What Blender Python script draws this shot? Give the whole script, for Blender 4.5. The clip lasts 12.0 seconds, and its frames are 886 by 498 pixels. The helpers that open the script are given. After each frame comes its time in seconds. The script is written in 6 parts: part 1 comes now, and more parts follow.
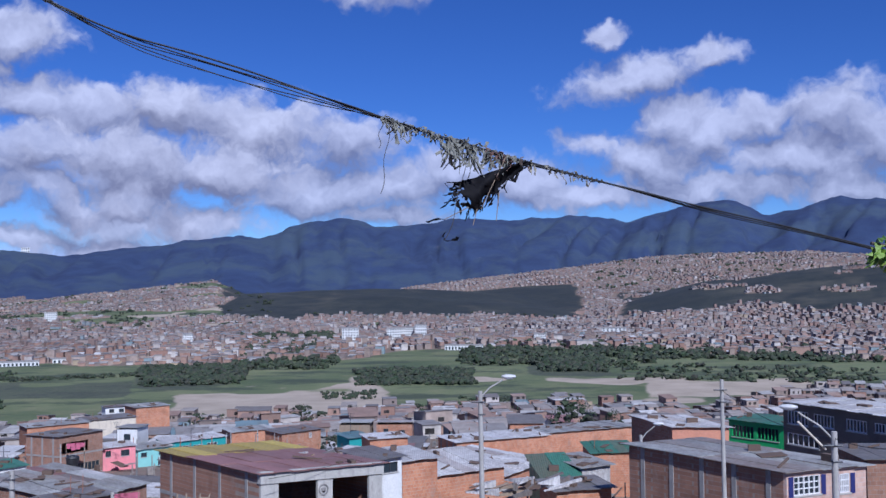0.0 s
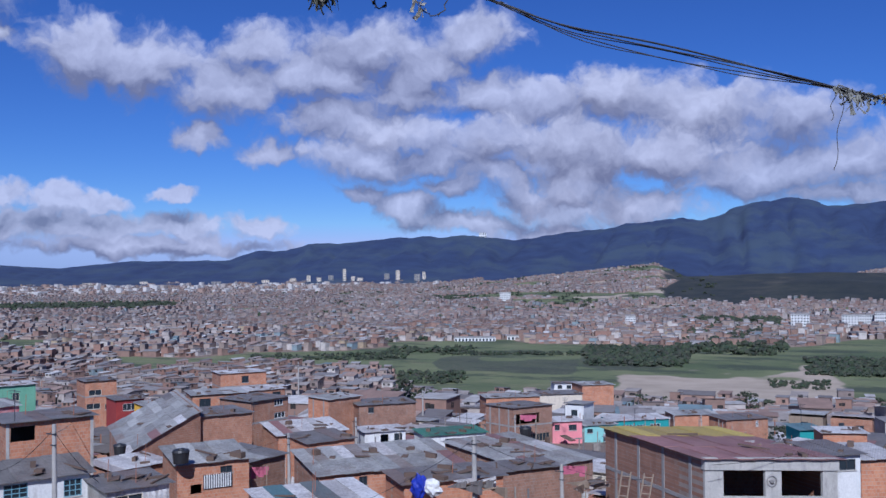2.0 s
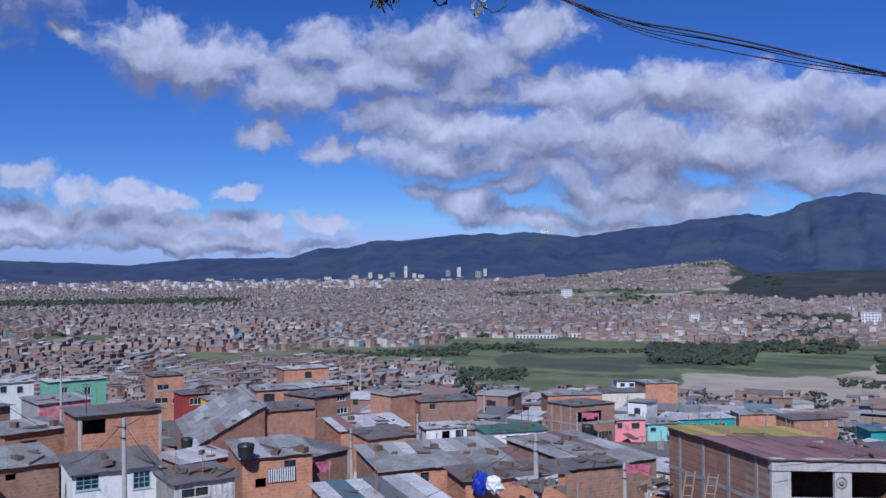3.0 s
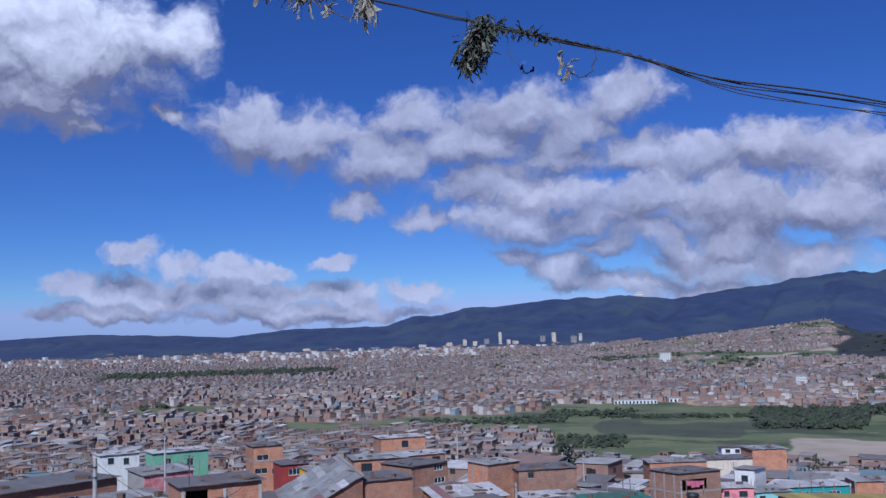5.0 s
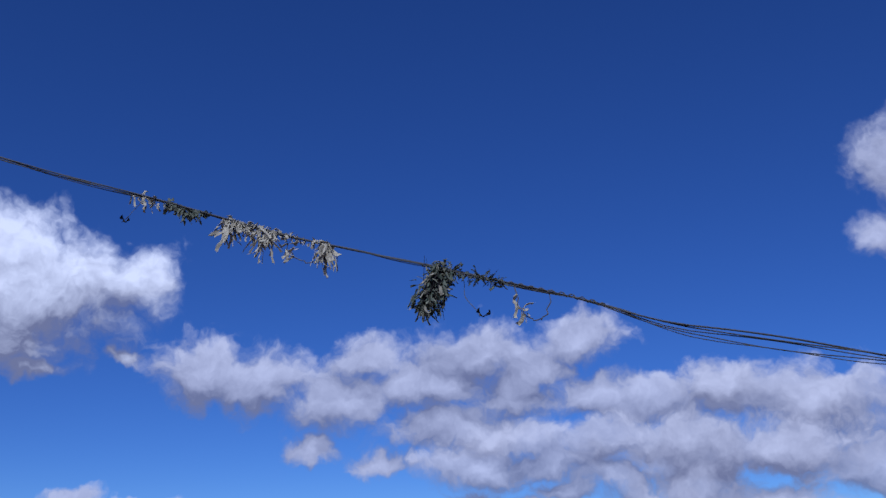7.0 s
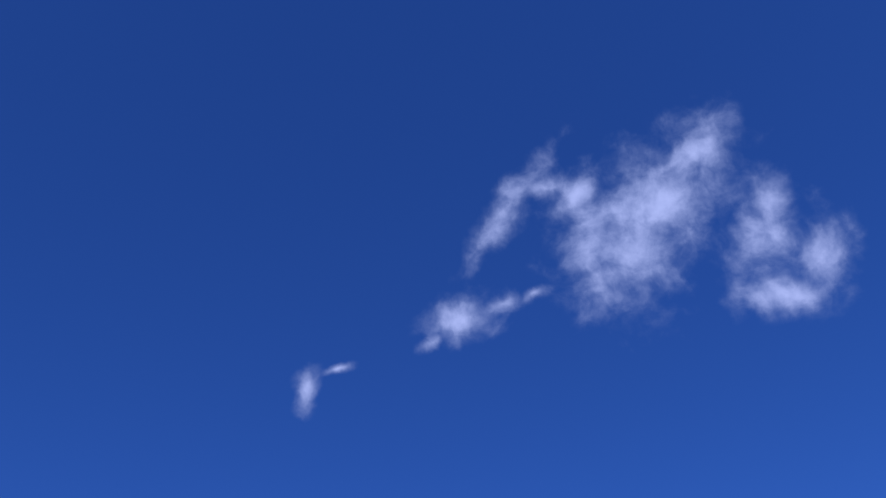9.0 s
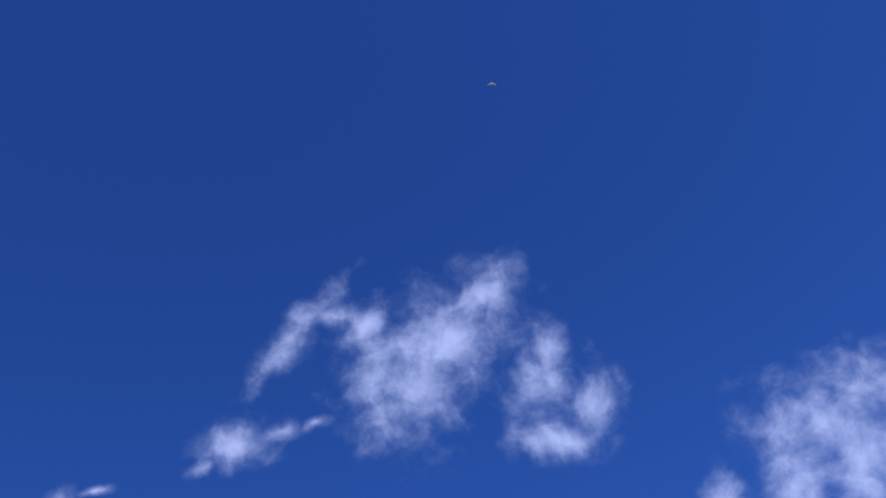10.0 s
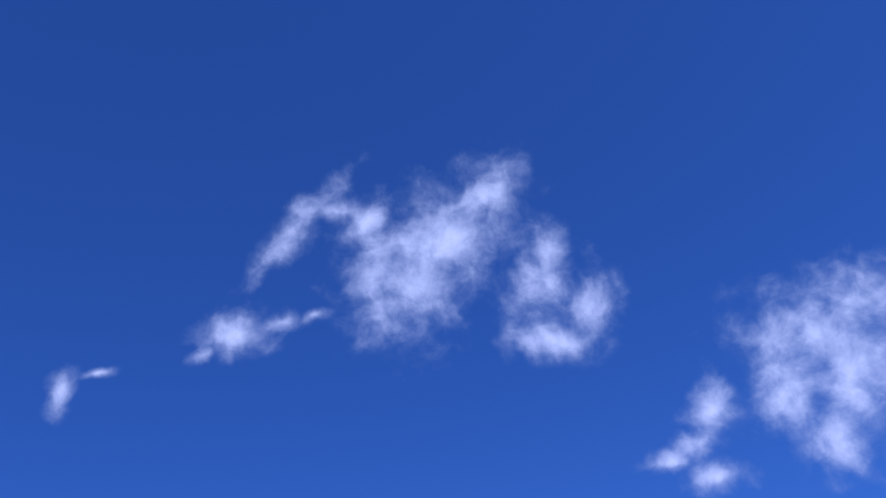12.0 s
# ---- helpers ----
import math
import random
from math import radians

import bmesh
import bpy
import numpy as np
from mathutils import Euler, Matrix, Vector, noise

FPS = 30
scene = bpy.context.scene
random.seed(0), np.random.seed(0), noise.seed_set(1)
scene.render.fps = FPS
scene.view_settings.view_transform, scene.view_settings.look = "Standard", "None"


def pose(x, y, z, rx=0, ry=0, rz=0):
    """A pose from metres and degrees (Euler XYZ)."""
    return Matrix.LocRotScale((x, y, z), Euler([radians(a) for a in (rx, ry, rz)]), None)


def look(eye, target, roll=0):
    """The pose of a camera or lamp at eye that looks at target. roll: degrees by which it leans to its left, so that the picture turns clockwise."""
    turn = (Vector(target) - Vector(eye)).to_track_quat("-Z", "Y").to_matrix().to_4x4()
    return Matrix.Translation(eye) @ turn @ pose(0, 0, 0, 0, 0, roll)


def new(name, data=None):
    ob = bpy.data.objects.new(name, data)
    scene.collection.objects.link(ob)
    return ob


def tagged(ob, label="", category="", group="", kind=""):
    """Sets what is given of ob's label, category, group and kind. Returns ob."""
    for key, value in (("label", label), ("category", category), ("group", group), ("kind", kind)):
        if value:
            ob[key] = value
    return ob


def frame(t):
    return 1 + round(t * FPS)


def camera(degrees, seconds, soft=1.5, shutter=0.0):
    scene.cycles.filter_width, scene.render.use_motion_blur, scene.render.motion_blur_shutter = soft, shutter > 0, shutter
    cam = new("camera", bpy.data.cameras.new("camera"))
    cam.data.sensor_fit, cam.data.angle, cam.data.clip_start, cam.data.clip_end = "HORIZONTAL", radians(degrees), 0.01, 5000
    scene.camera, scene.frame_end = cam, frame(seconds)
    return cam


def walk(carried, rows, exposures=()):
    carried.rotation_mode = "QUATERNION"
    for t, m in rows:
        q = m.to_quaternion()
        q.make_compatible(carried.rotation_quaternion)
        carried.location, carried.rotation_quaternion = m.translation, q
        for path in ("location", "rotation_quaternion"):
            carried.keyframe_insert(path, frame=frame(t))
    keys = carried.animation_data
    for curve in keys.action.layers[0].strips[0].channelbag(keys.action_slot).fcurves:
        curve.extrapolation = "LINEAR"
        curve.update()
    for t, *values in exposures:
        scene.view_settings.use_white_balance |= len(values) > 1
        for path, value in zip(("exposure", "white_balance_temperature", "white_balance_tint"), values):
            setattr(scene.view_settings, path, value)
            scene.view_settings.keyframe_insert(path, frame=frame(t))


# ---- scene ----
EYE_Z = 70.0
# seconds, yaw, pitch, roll of a camera that turns where it stands
TURNS = [
    (0.0, 0.00, 1.95, 0.52),
    (0.5, 11.60, 1.77, 0.59),
    (1.0, 19.92, 1.45, 0.38),
    (1.5, 24.08, 1.12, 0.29),
    (2.0, 25.77, 1.12, 0.36),
    (2.5, 27.57, 1.11, 0.44),
    (4.3, 33.61, 1.84, 1.25),
    (4.5, 34.11, 2.95, 1.53),
    (5.0, 34.97, 4.99, 1.57),
    (5.5, 35.25, 6.63, 0.97),
    (6.0, 35.38, 7.43, 0.65),
    (6.5, 34.94, 10.76, 0.91),
    (7.0, 32.50, 19.21, 2.02),
    (7.5, 29.61, 27.84, 3.06),
    (7.7, 28.35, 31.18, 3.00),
    (9.3, 12.70, 47.51, 7.87),
    (9.5, 9.96, 48.57, 9.10),
    (10.0, 4.28, 51.32, 12.07),
    (10.5, 2.69, 53.90, 13.20),
    (11.0, 2.31, 54.11, 12.76),
    (11.5, 2.28, 51.92, 11.78),
    (12.0, 2.76, 45.01, 10.56),
]
cam = camera(49.32, 12.0)
LIFT = [(0.0, 0.0), (7.0, 0.0), (7.5, 0.14), (7.7, 0.19), (9.3, 0.22), (12.0, 0.22)]
walk(cam, [(t, pose(0, 0, EYE_Z + float(np.interp(t, *zip(*LIFT))), 90 + p, r, y)) for t, y, p, r in TURNS], exposures=[(t, e, 5280, 15) for t, e in ((0.0, 0.04), (1.0, -0.04), (2.5, -0.12), (5.5, -0.2), (7.7, -0.1), (9.3, 0.68), (11, 0.68), (12.0, 0.95))])


def heading(az, el=0.0):
    """Unit vector of a bearing (degrees, positive to the left of ahead) and an elevation."""
    a, e = radians(az), radians(el)
    return Vector((-math.sin(a) * math.cos(e), math.cos(a) * math.cos(e), math.sin(e)))


def spot(az, r, z=0.0):
    """Plan position at a bearing and a distance from the viewpoint."""
    return Vector((-math.sin(radians(az)) * r, math.cos(radians(az)) * r, z))


# ---- light ----
SUN_AZ, SUN_EL = -160.0, 42.0
sun = new("sun", bpy.data.lights.new("sun", "SUN"))
sun.data.energy, sun.data.angle, sun.data.color = 4.8, radians(0.5), (1.0, 0.95, 0.88)
sun.matrix_world = look(heading(SUN_AZ, SUN_EL) * 100, (0, 0, 0))

# clouds: bearing, elevation, half width, half height (degrees), lean
BANK_LEFT = [(57.4, 16.4, 7.6, 3.6, 2), (58.6, 18.4, 4.1, 2.2, 2), (53.1, 16.8, 3.5, 2.2, 1), (50.3, 17.1, 1.8, 1.5, 1), (58.5, 13.3, 5.3, 1.5, 2), (55.8, 11.8, 2.0, 0.6, 1), (50.8, 12.9, 0.8, 0.5, 1)]
BANK_MID = [(46.3, 12.3, 2.9, 1.8, 0), (42.6, 11.4, 3.9, 1.6, 0), (36.5, 12.9, 2.1, 1.3, -1), (38.3, 10.4, 3.3, 1.7, -1), (39.5, 7.6, 1.5, 0.7, 0), (35.9, 6.7, 1.5, 0.7, -1), (29.7, 12.9, 3.9, 1.6, -2), (23.6, 13.5, 2.7, 1.4, -2), (32.5, 11.0, 3.0, 1.5, -1), (31.2, 8.6, 4.3, 1.4, -1), (23.4, 10.3, 2.4, 1.3, -2), (19.6, 9.6, 3.1, 1.5, -3), (15.0, 9.7, 3.5, 1.9, -3), (11.5, 9.1, 3.1, 2.0, -4), (34.5, 11.3, 2.0, 1.2, -1), (27.8, 10.3, 2.6, 1.4, -2), (26.4, 11.9, 2.3, 1.1, -2)]
BANK_LOW = [(21.3, 7.5, 5.7, 1.3, -3), (13.7, 6.8, 5.2, 1.5, -3), (30.2, 6.2, 3.2, 1.3, -2), (25.3, 4.7, 1.8, 0.7, -2), (30.9, 4.4, 1.5, 0.6, -1), (28.0, 3.5, 2.1, 0.8, -2), (20.8, 4.3, 2.4, 0.9, -3), (17.4, 4.8, 3.0, 1.2, -3), (13.9, 3.4, 3.2, 1.1, -3), (24.1, 2.5, 4.5, 0.6, -2), (18.4, 1.9, 4.3, 0.7, -3), (27.5, 8.0, 3.0, 1.2, -2), (25.9, 6.4, 3.3, 1.0, -2), (22.7, 5.5, 2.6, 0.9, -2)]
BANK_HORIZON = [(52.9, 4.7, 1.5, 0.7, 1), (50.1, 4.3, 1.3, 0.7, 1), (47.9, 4.1, 1.5, 0.8, 1), (45.3, 3.9, 1.5, 0.6, 0), (41.1, 4.2, 1.3, 0.5, 0), (56.1, 2.9, 1.7, 0.7, 1), (51.6, 2.7, 4.6, 0.9, 1), (46.3, 2.3, 4.5, 0.8, 0), (41.3, 2.4, 2.6, 0.7, 0), (36.7, 2.6, 1.6, 0.7, -1), (42.7, 1.3, 7.5, 0.5, 0), (54.0, 1.5, 4.2, 0.5, 1)]
BANK_RIGHT = [(10.1, 8.9, 3.5, 1.6, 0), (15.8, 10.1, 2.7, 1.5, 0), (11.4, 7.0, 3.8, 1.6, 0), (5.4, 8.2, 3.1, 1.6, 0), (7.4, 5.5, 5.3, 1.5, 0), (3.1, 5.7, 3.3, 1.8, 0), (-0.6, 6.7, 3.0, 1.3, -1), (-4.9, 5.8, 3.6, 1.5, -1), (2.8, 4.0, 3.0, 0.7, 0), (18.0, 6.5, 5.4, 1.8, 0), (17.4, 3.6, 4.9, 1.2, 0)]
BANK_FAR_RIGHT = [(-9.7, 14.4, 1.2, 0.7, -1), (-11.3, 11.8, 3.8, 1.2, 11), (-15.8, 13.0, 1.8, 0.8, -1), (-13.8, 9.6, 2.3, 1.3, -1), (-15.4, 8.7, 2.6, 1.5, -1), (-18.5, 9.2, 1.9, 1.1, -1), (-22.1, 9.2, 2.7, 1.6, -1), (-24.3, 8.0, 2.1, 1.5, -1), (-20.0, 6.9, 5.0, 1.6, -1), (-12.2, 6.9, 3.2, 1.4, -1), (-9.0, 8.1, 1.8, 0.8, -1), (-16.9, 5.1, 7.0, 1.1, -1), (-22.8, 5.2, 3.1, 1.3, -1), (-7.3, 4.8, 4.6, 1.0, -1)]
RIGHT_TALL = [(3.9, 21.2, 3.2, 2.4, -15), (1.1, 22.2, 1.9, 2.1, -16), (6.0, 17.1, 1.8, 0.9, -14), (3.0, 18.1, 2.3, 2.1, -15)]
HIGH_WISP = [(-4.1, 42.5, 2.6, 2.3, -16), (-8.2, 44.4, 2.9, 2.2, 20), (-12.3, 46.2, 1.9, 1.6, 37), (-2.1, 46.8, 1.5, 0.9, -5), (-4.0, 44.9, 1.7, 1.4, -16), (4.1, 46.9, 2.6, 0.7, 40), (0.6, 47.6, 1.2, 0.5, -13), (-15.7, 42.0, 0.7, 1.4, -24), (-13.4, 40.2, 1.0, 1.6, -22), (-17.0, 38.2, 1.1, 1.5, -24), (-13.6, 37.0, 1.9, 0.9, -22), (-15.2, 40.3, 1.0, 0.9, -24), (9.2, 41.1, 1.5, 0.8, 8), (6.2, 41.4, 1.0, 0.4, 6), (21.7, 37.9, 0.5, 0.9, -10), (19.4, 38.8, 0.6, 0.2, 14), (12.0, 40.0, 0.7, 0.25, 24), (3.6, 41.5, 0.8, 0.3, 9)]
HIGH_RIGHT = [(-30.1, 31.5, 2.8, 2.0, -28), (-30.6, 28.6, 2.3, 2.6, -27), (-27.6, 29.5, 1.9, 2.0, -25), (-33.8, 32.0, 2.0, 1.5, -9), (-28.3, 26.1, 1.1, 1.6, -25), (-22.3, 30.2, 1.2, 1.0, -12), (-20.6, 28.7, 1.0, 0.7, 9), (-18.0, 28.4, 1.0, 0.4, -20), (-20.6, 26.6, 1.2, 0.7, -20)]


class Nodes:
    """A short way to write node trees."""

    def __init__(self, tree):
        self.tree = tree
        tree.nodes.clear()

    def add(self, kind, inputs=None, **props):
        n = self.tree.nodes.new(kind)
        for k, v in props.items():
            setattr(n, k, v)
        for k, v in (inputs or {}).items():
            if isinstance(v, bpy.types.NodeSocket):
                self.tree.links.new(v, n.inputs[k])
            else:
                n.inputs[k].default_value = v
        return n

    def math(self, op, a, b=0.0, c=0.0, clamp=False):
        return self.add("ShaderNodeMath", {0: a, 1: b, 2: c}, operation=op, use_clamp=clamp).outputs[0]

    def vmath(self, op, a, b=(0, 0, 0)):
        n = self.add("ShaderNodeVectorMath", {0: a, 1: b}, operation=op)
        return n.outputs["Value" if op in ("LENGTH", "DOT_PRODUCT") else "Vector"]

    def noise(self, vector, scale, detail=4.0, rough=0.55, distort=0.0):
        return self.add("ShaderNodeTexNoise", {"Vector": vector, "Scale": scale, "Detail": detail, "Roughness": rough, "Distortion": distort}).outputs["Fac"]

    def span(self, value, a, b, c=0.0, d=1.0, smooth=False):
        n = self.add("ShaderNodeMapRange", {"Value": value, "From Min": a, "From Max": b, "To Min": c, "To Max": d})
        n.interpolation_type = "SMOOTHSTEP" if smooth else "LINEAR"
        return n.outputs["Result"]

    def mix(self, fac, a, b, blend="MIX"):
        n = self.add("ShaderNodeMix", {0: fac, 6: a, 7: b}, data_type="RGBA", blend_type=blend)
        return n.outputs[2]


def build_sky():
    world = bpy.data.worlds.new("sky")
    scene.world = world
    world.use_nodes = True
    n = Nodes(world.node_tree)
    way = n.add("ShaderNodeTexCoord").outputs["Generated"]
    air = n.add("ShaderNodeTexSky", sky_type="NISHITA", sun_disc=False, sun_elevation=radians(SUN_EL),
                sun_rotation=radians(-SUN_AZ), altitude=2600.0, air_density=1.0, dust_density=0.6, ozone_density=4.0)
    # thin high-altitude air: a deeper blue of the same brightness
    rgb = n.add("ShaderNodeSeparateColor", {0: air.outputs[0]})
    b = rgb.outputs[2]
    deep = [n.math("MULTIPLY", n.math("POWER", n.math("MINIMUM", n.math("DIVIDE", rgb.outputs[k], b), most), 1.6), b) for k, most in ((0, 0.72), (1, 0.84))]
    blue = n.add("ShaderNodeCombineColor", {0: deep[0], 1: deep[1], 2: b}).outputs[0]
    blue = n.mix(1.0, blue, (SKY_GAIN * 0.99, SKY_GAIN * 0.965, SKY_GAIN * 1.07, 1), "MULTIPLY")

    # warped direction, so that outlines billow
    warp = n.add("ShaderNodeTexNoise", {"Vector": way, "Scale": 15.0, "Detail": 4.0, "Roughness": 0.6}).outputs["Color"]
    warp = n.add("ShaderNodeVectorMath", {0: n.vmath("SUBTRACT", warp, (0.5, 0.5, 0.5)), "Scale": 0.06}, operation="SCALE").outputs[0]
    bent = n.vmath("ADD", way, warp)
    raised = n.vmath("ADD", bent, tuple(heading(SUN_AZ * 0.2, 80) * 0.026))

    def field(lobes, bent, full=1.42):
        total = None
        for az, el, rx, ry, lean in lobes:
            c = heading(az, el)
            right = Vector((c.y, -c.x, 0)).normalized()
            up = right.cross(c)
            m = Matrix((right, up, -c)).transposed().to_4x4() @ Matrix.Rotation(radians(lean), 4, "Z")
            p = n.add("ShaderNodeMapping", {"Vector": bent, "Location": c, "Rotation": m.to_euler(),
                                            "Scale": (radians(rx), radians(ry), 0.6)}, vector_type="TEXTURE").outputs[0]
            d = n.vmath("LENGTH", p)
            total = d if total is None else n.math("SMOOTH_MIN", total, d, 0.5)
        return n.math("SUBTRACT", full, total)

    puff = n.noise(bent, 26.0, 9.0, 0.6)
    puff_up = n.noise(n.vmath("ADD", bent, tuple(heading(SUN_AZ * 0.2, 75) * 0.010)), 26.0, 5.0, 0.6)
    broad = n.noise(n.vmath("MULTIPLY", way, (1, 1, 1.5)), 11.0, 3.0, 0.5)

    def billow(at):
        """Rounded heads, large and small, like a cauliflower."""
        cell = n.add("ShaderNodeTexVoronoi", {"Vector": n.vmath("MULTIPLY", at, (1, 1, 1.25)), "Scale": 25.0, "Detail": 2.0, "Roughness": 0.5, "Lacunarity": 2.3}, feature="F1", normalize=True)
        return n.math("SUBTRACT", 1.0, cell.outputs["Distance"])

    heads, heads_up = billow(bent), billow(n.vmath("ADD", bent, tuple(heading(SUN_AZ * 0.2, 75) * 0.010)))

    def layer(lobes, edge, gain, soft, base, relief):
        full = 1.2 if lobes[0] in BANK_LEFT + RIGHT_TALL else 1.24
        body, over = field(lobes, bent, full), field(lobes, raised, full)
        grain = n.math("ADD", n.math("MULTIPLY", n.math("SUBTRACT", puff, 0.5), edge * 0.85), n.math("MULTIPLY", n.math("SUBTRACT", heads, 0.62), edge * 0.65))
        dense = n.math("ADD", body, grain)
        alpha = n.math("MULTIPLY", n.span(dense, 0.0, soft, smooth=True), gain)
        # heads face the sun above; hollows and flat undersides stay grey
        slope = n.math("MINIMUM", n.math("MAXIMUM", n.math("SUBTRACT", body, over), -0.8), 0.8)
        shade = n.math("MULTIPLY", slope, relief)
        shade = n.math("ADD", shade, n.math("MULTIPLY", n.math("SUBTRACT", heads, heads_up), 0.85))
        shade = n.math("ADD", shade, n.math("MULTIPLY", n.math("SUBTRACT", puff, puff_up), 0.75))
        shade = n.math("ADD", shade, n.math("MULTIPLY", n.math("SUBTRACT", broad, 0.5), 0.7))
        if lobes[0] in BANK_LEFT:
            # a tall tower: sunlit crown over a grey base
            rise = n.add("ShaderNodeSeparateXYZ", {0: bent}).outputs[2]
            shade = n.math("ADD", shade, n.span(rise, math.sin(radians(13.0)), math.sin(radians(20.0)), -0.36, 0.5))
        shade = n.math("ADD", shade, n.math("MULTIPLY", n.math("SUBTRACT", heads, 0.62), 0.45))
        return alpha, n.math("ADD", shade, base, clamp=True)

    def clouds(below, lobes, edge, gain, soft, base, relief, dark, light):
        alpha, shade = layer(lobes, edge, gain, soft, base, relief)
        return n.mix(alpha, below, n.mix(shade, dark, light))

    dark, light, bright = (0.20, 0.205, 0.295, 1), (0.62, 0.615, 0.72, 1), (0.88, 0.88, 0.97, 1)

    def within(lobes, a, b):
        return [q for q in lobes if a - q[2] * 1.5 - 3 < q[0] < b + q[2] * 1.5 + 3]

    eased = n.vmath("ADD", way, n.vmath("MULTIPLY", warp, (0.35, 0.35, 0.35)))
    fine = n.noise(eased, 32.0, 7.0, 0.56, 0.15)

    def wisps(below, lobes):
        """Thin high cloud."""
        dense = n.math("ADD", field(lobes, eased, 2.0), n.math("MULTIPLY", n.math("SUBTRACT", fine, 0.5), 3.3))
        thin = n.span(dense, -0.1, 2.5, smooth=True)
        return n.mix(n.math("MULTIPLY", thin, 0.86), below, n.mix(thin, (0.14, 0.17, 0.28, 1), (0.36, 0.37, 0.52, 1)))

    def sector(a, b):
        """The low sky between two bearings."""
        c = blue
        for lobes, edge, gain, soft, base, relief, top in ((BANK_MID, 1.9, 0.93, 0.75, 0.32, 0.6, light), (BANK_RIGHT + BANK_FAR_RIGHT, 1.9, 0.9, 0.8, 0.30, 0.6, light),
                                                           (BANK_LOW, 1.9, 0.9, 0.75, 0.22, 0.62, light), (BANK_LEFT, 1.4, 0.97, 0.75, 0.36, 0.45, bright),
                                                           (RIGHT_TALL, 1.4, 0.9, 0.8, 0.45, 0.4, light), (BANK_HORIZON, 1.8, 0.9, 0.6, 0.30, 0.65, light)):
            part_lobes = within(lobes, a, b)
            if part_lobes:
                c = clouds(c, part_lobes, edge, gain, soft, base, relief, dark, top)
        if b < 10:
            c = wisps(c, HIGH_RIGHT)
        return n.add("ShaderNodeBackground", {"Color": c, "Strength": 1.0}).outputs[0]

    def left_of(az):
        return n.math("GREATER_THAN", n.vmath("DOT_PRODUCT", way, tuple(heading(az + 90))), 0.0)

    sky = sector(-60, CUTS[0])
    for a, b in zip(CUTS, CUTS[1:] + [90]):
        sky = n.add("ShaderNodeMixShader", {0: left_of(a), 1: sky, 2: sector(a, b)}).outputs[0]
    high = wisps(clouds(blue, RIGHT_TALL, 1.4, 0.9, 0.8, 0.45, 0.4, dark, light), HIGH_WISP + HIGH_RIGHT)
    high = n.add("ShaderNodeBackground", {"Color": high, "Strength": 1.0}).outputs[0]
    el = n.add("ShaderNodeSeparateXYZ", {0: way}).outputs[2]
    both = n.add("ShaderNodeMixShader", {0: n.math("GREATER_THAN", el, math.sin(radians(25.0))), 1: sky, 2: high})
    n.add("ShaderNodeOutputWorld", {"Surface": both.outputs[0]})


SKY_GAIN = 0.076
CUTS = [-5, 7, 16, 27, 36, 47]
build_sky()

# ---- materials ----
def material(name, rough=0.85, metal=0.0):
    m = bpy.data.materials.new(name)
    m.use_nodes = True
    n = Nodes(m.node_tree)
    bsdf = n.add("ShaderNodeBsdfPrincipled", {"Roughness": rough, "Metallic": metal})
    n.add("ShaderNodeOutputMaterial", {"Surface": bsdf.outputs[0]})
    return m, n, bsdf


def put(n, bsdf, colour, bump=None, strength=0.3, distance=0.01):
    n.tree.links.new(colour, bsdf.inputs["Base Color"])
    if bump is not None:
        b = n.add("ShaderNodeBump", {"Height": bump, "Strength": strength, "Distance": distance})
        n.tree.links.new(b.outputs[0], bsdf.inputs["Normal"])


def ramp(n, fac, stops, constant=False):
    r = n.add("ShaderNodeValToRGB", {0: fac})
    r.color_ramp.interpolation = "CONSTANT" if constant else "LINEAR"
    e = r.color_ramp.elements
    while len(e) < len(stops):
        e.new(0.5)
    for k, (p, c) in zip(e, stops):
        k.position, k.color = p, (*c, 1)
    return r.outputs[0]


def where(n):
    return n.add("ShaderNodeNewGeometry").outputs["Position"]


def mottled(name, a, b, scale=1.5, rough=0.85, metal=0.0, bump=0.3, stain=None):
    """A surface of two near colours, with grain, broad stains and fine relief."""
    m, n, bsdf = material(name, rough, metal)
    p = where(n)
    fine = n.noise(p, scale * 9, 5, 0.65)
    wide = n.noise(p, scale, 4, 0.6)
    c = n.mix(n.span(wide, 0.3, 0.7), (*a, 1), (*b, 1))
    c = n.mix(n.span(fine, 0.35, 0.75, 0, 0.45), c, (*[v * 0.6 for v in a], 1))
    if stain:
        streak = n.noise(n.vmath("MULTIPLY", p, (1, 1, 0.25)), scale * 2.3, 5, 0.7)
        c = n.mix(n.span(streak, 0.52, 0.72, 0, 0.8), c, (*stain, 1))
    put(n, bsdf, c, fine, bump)
    return m


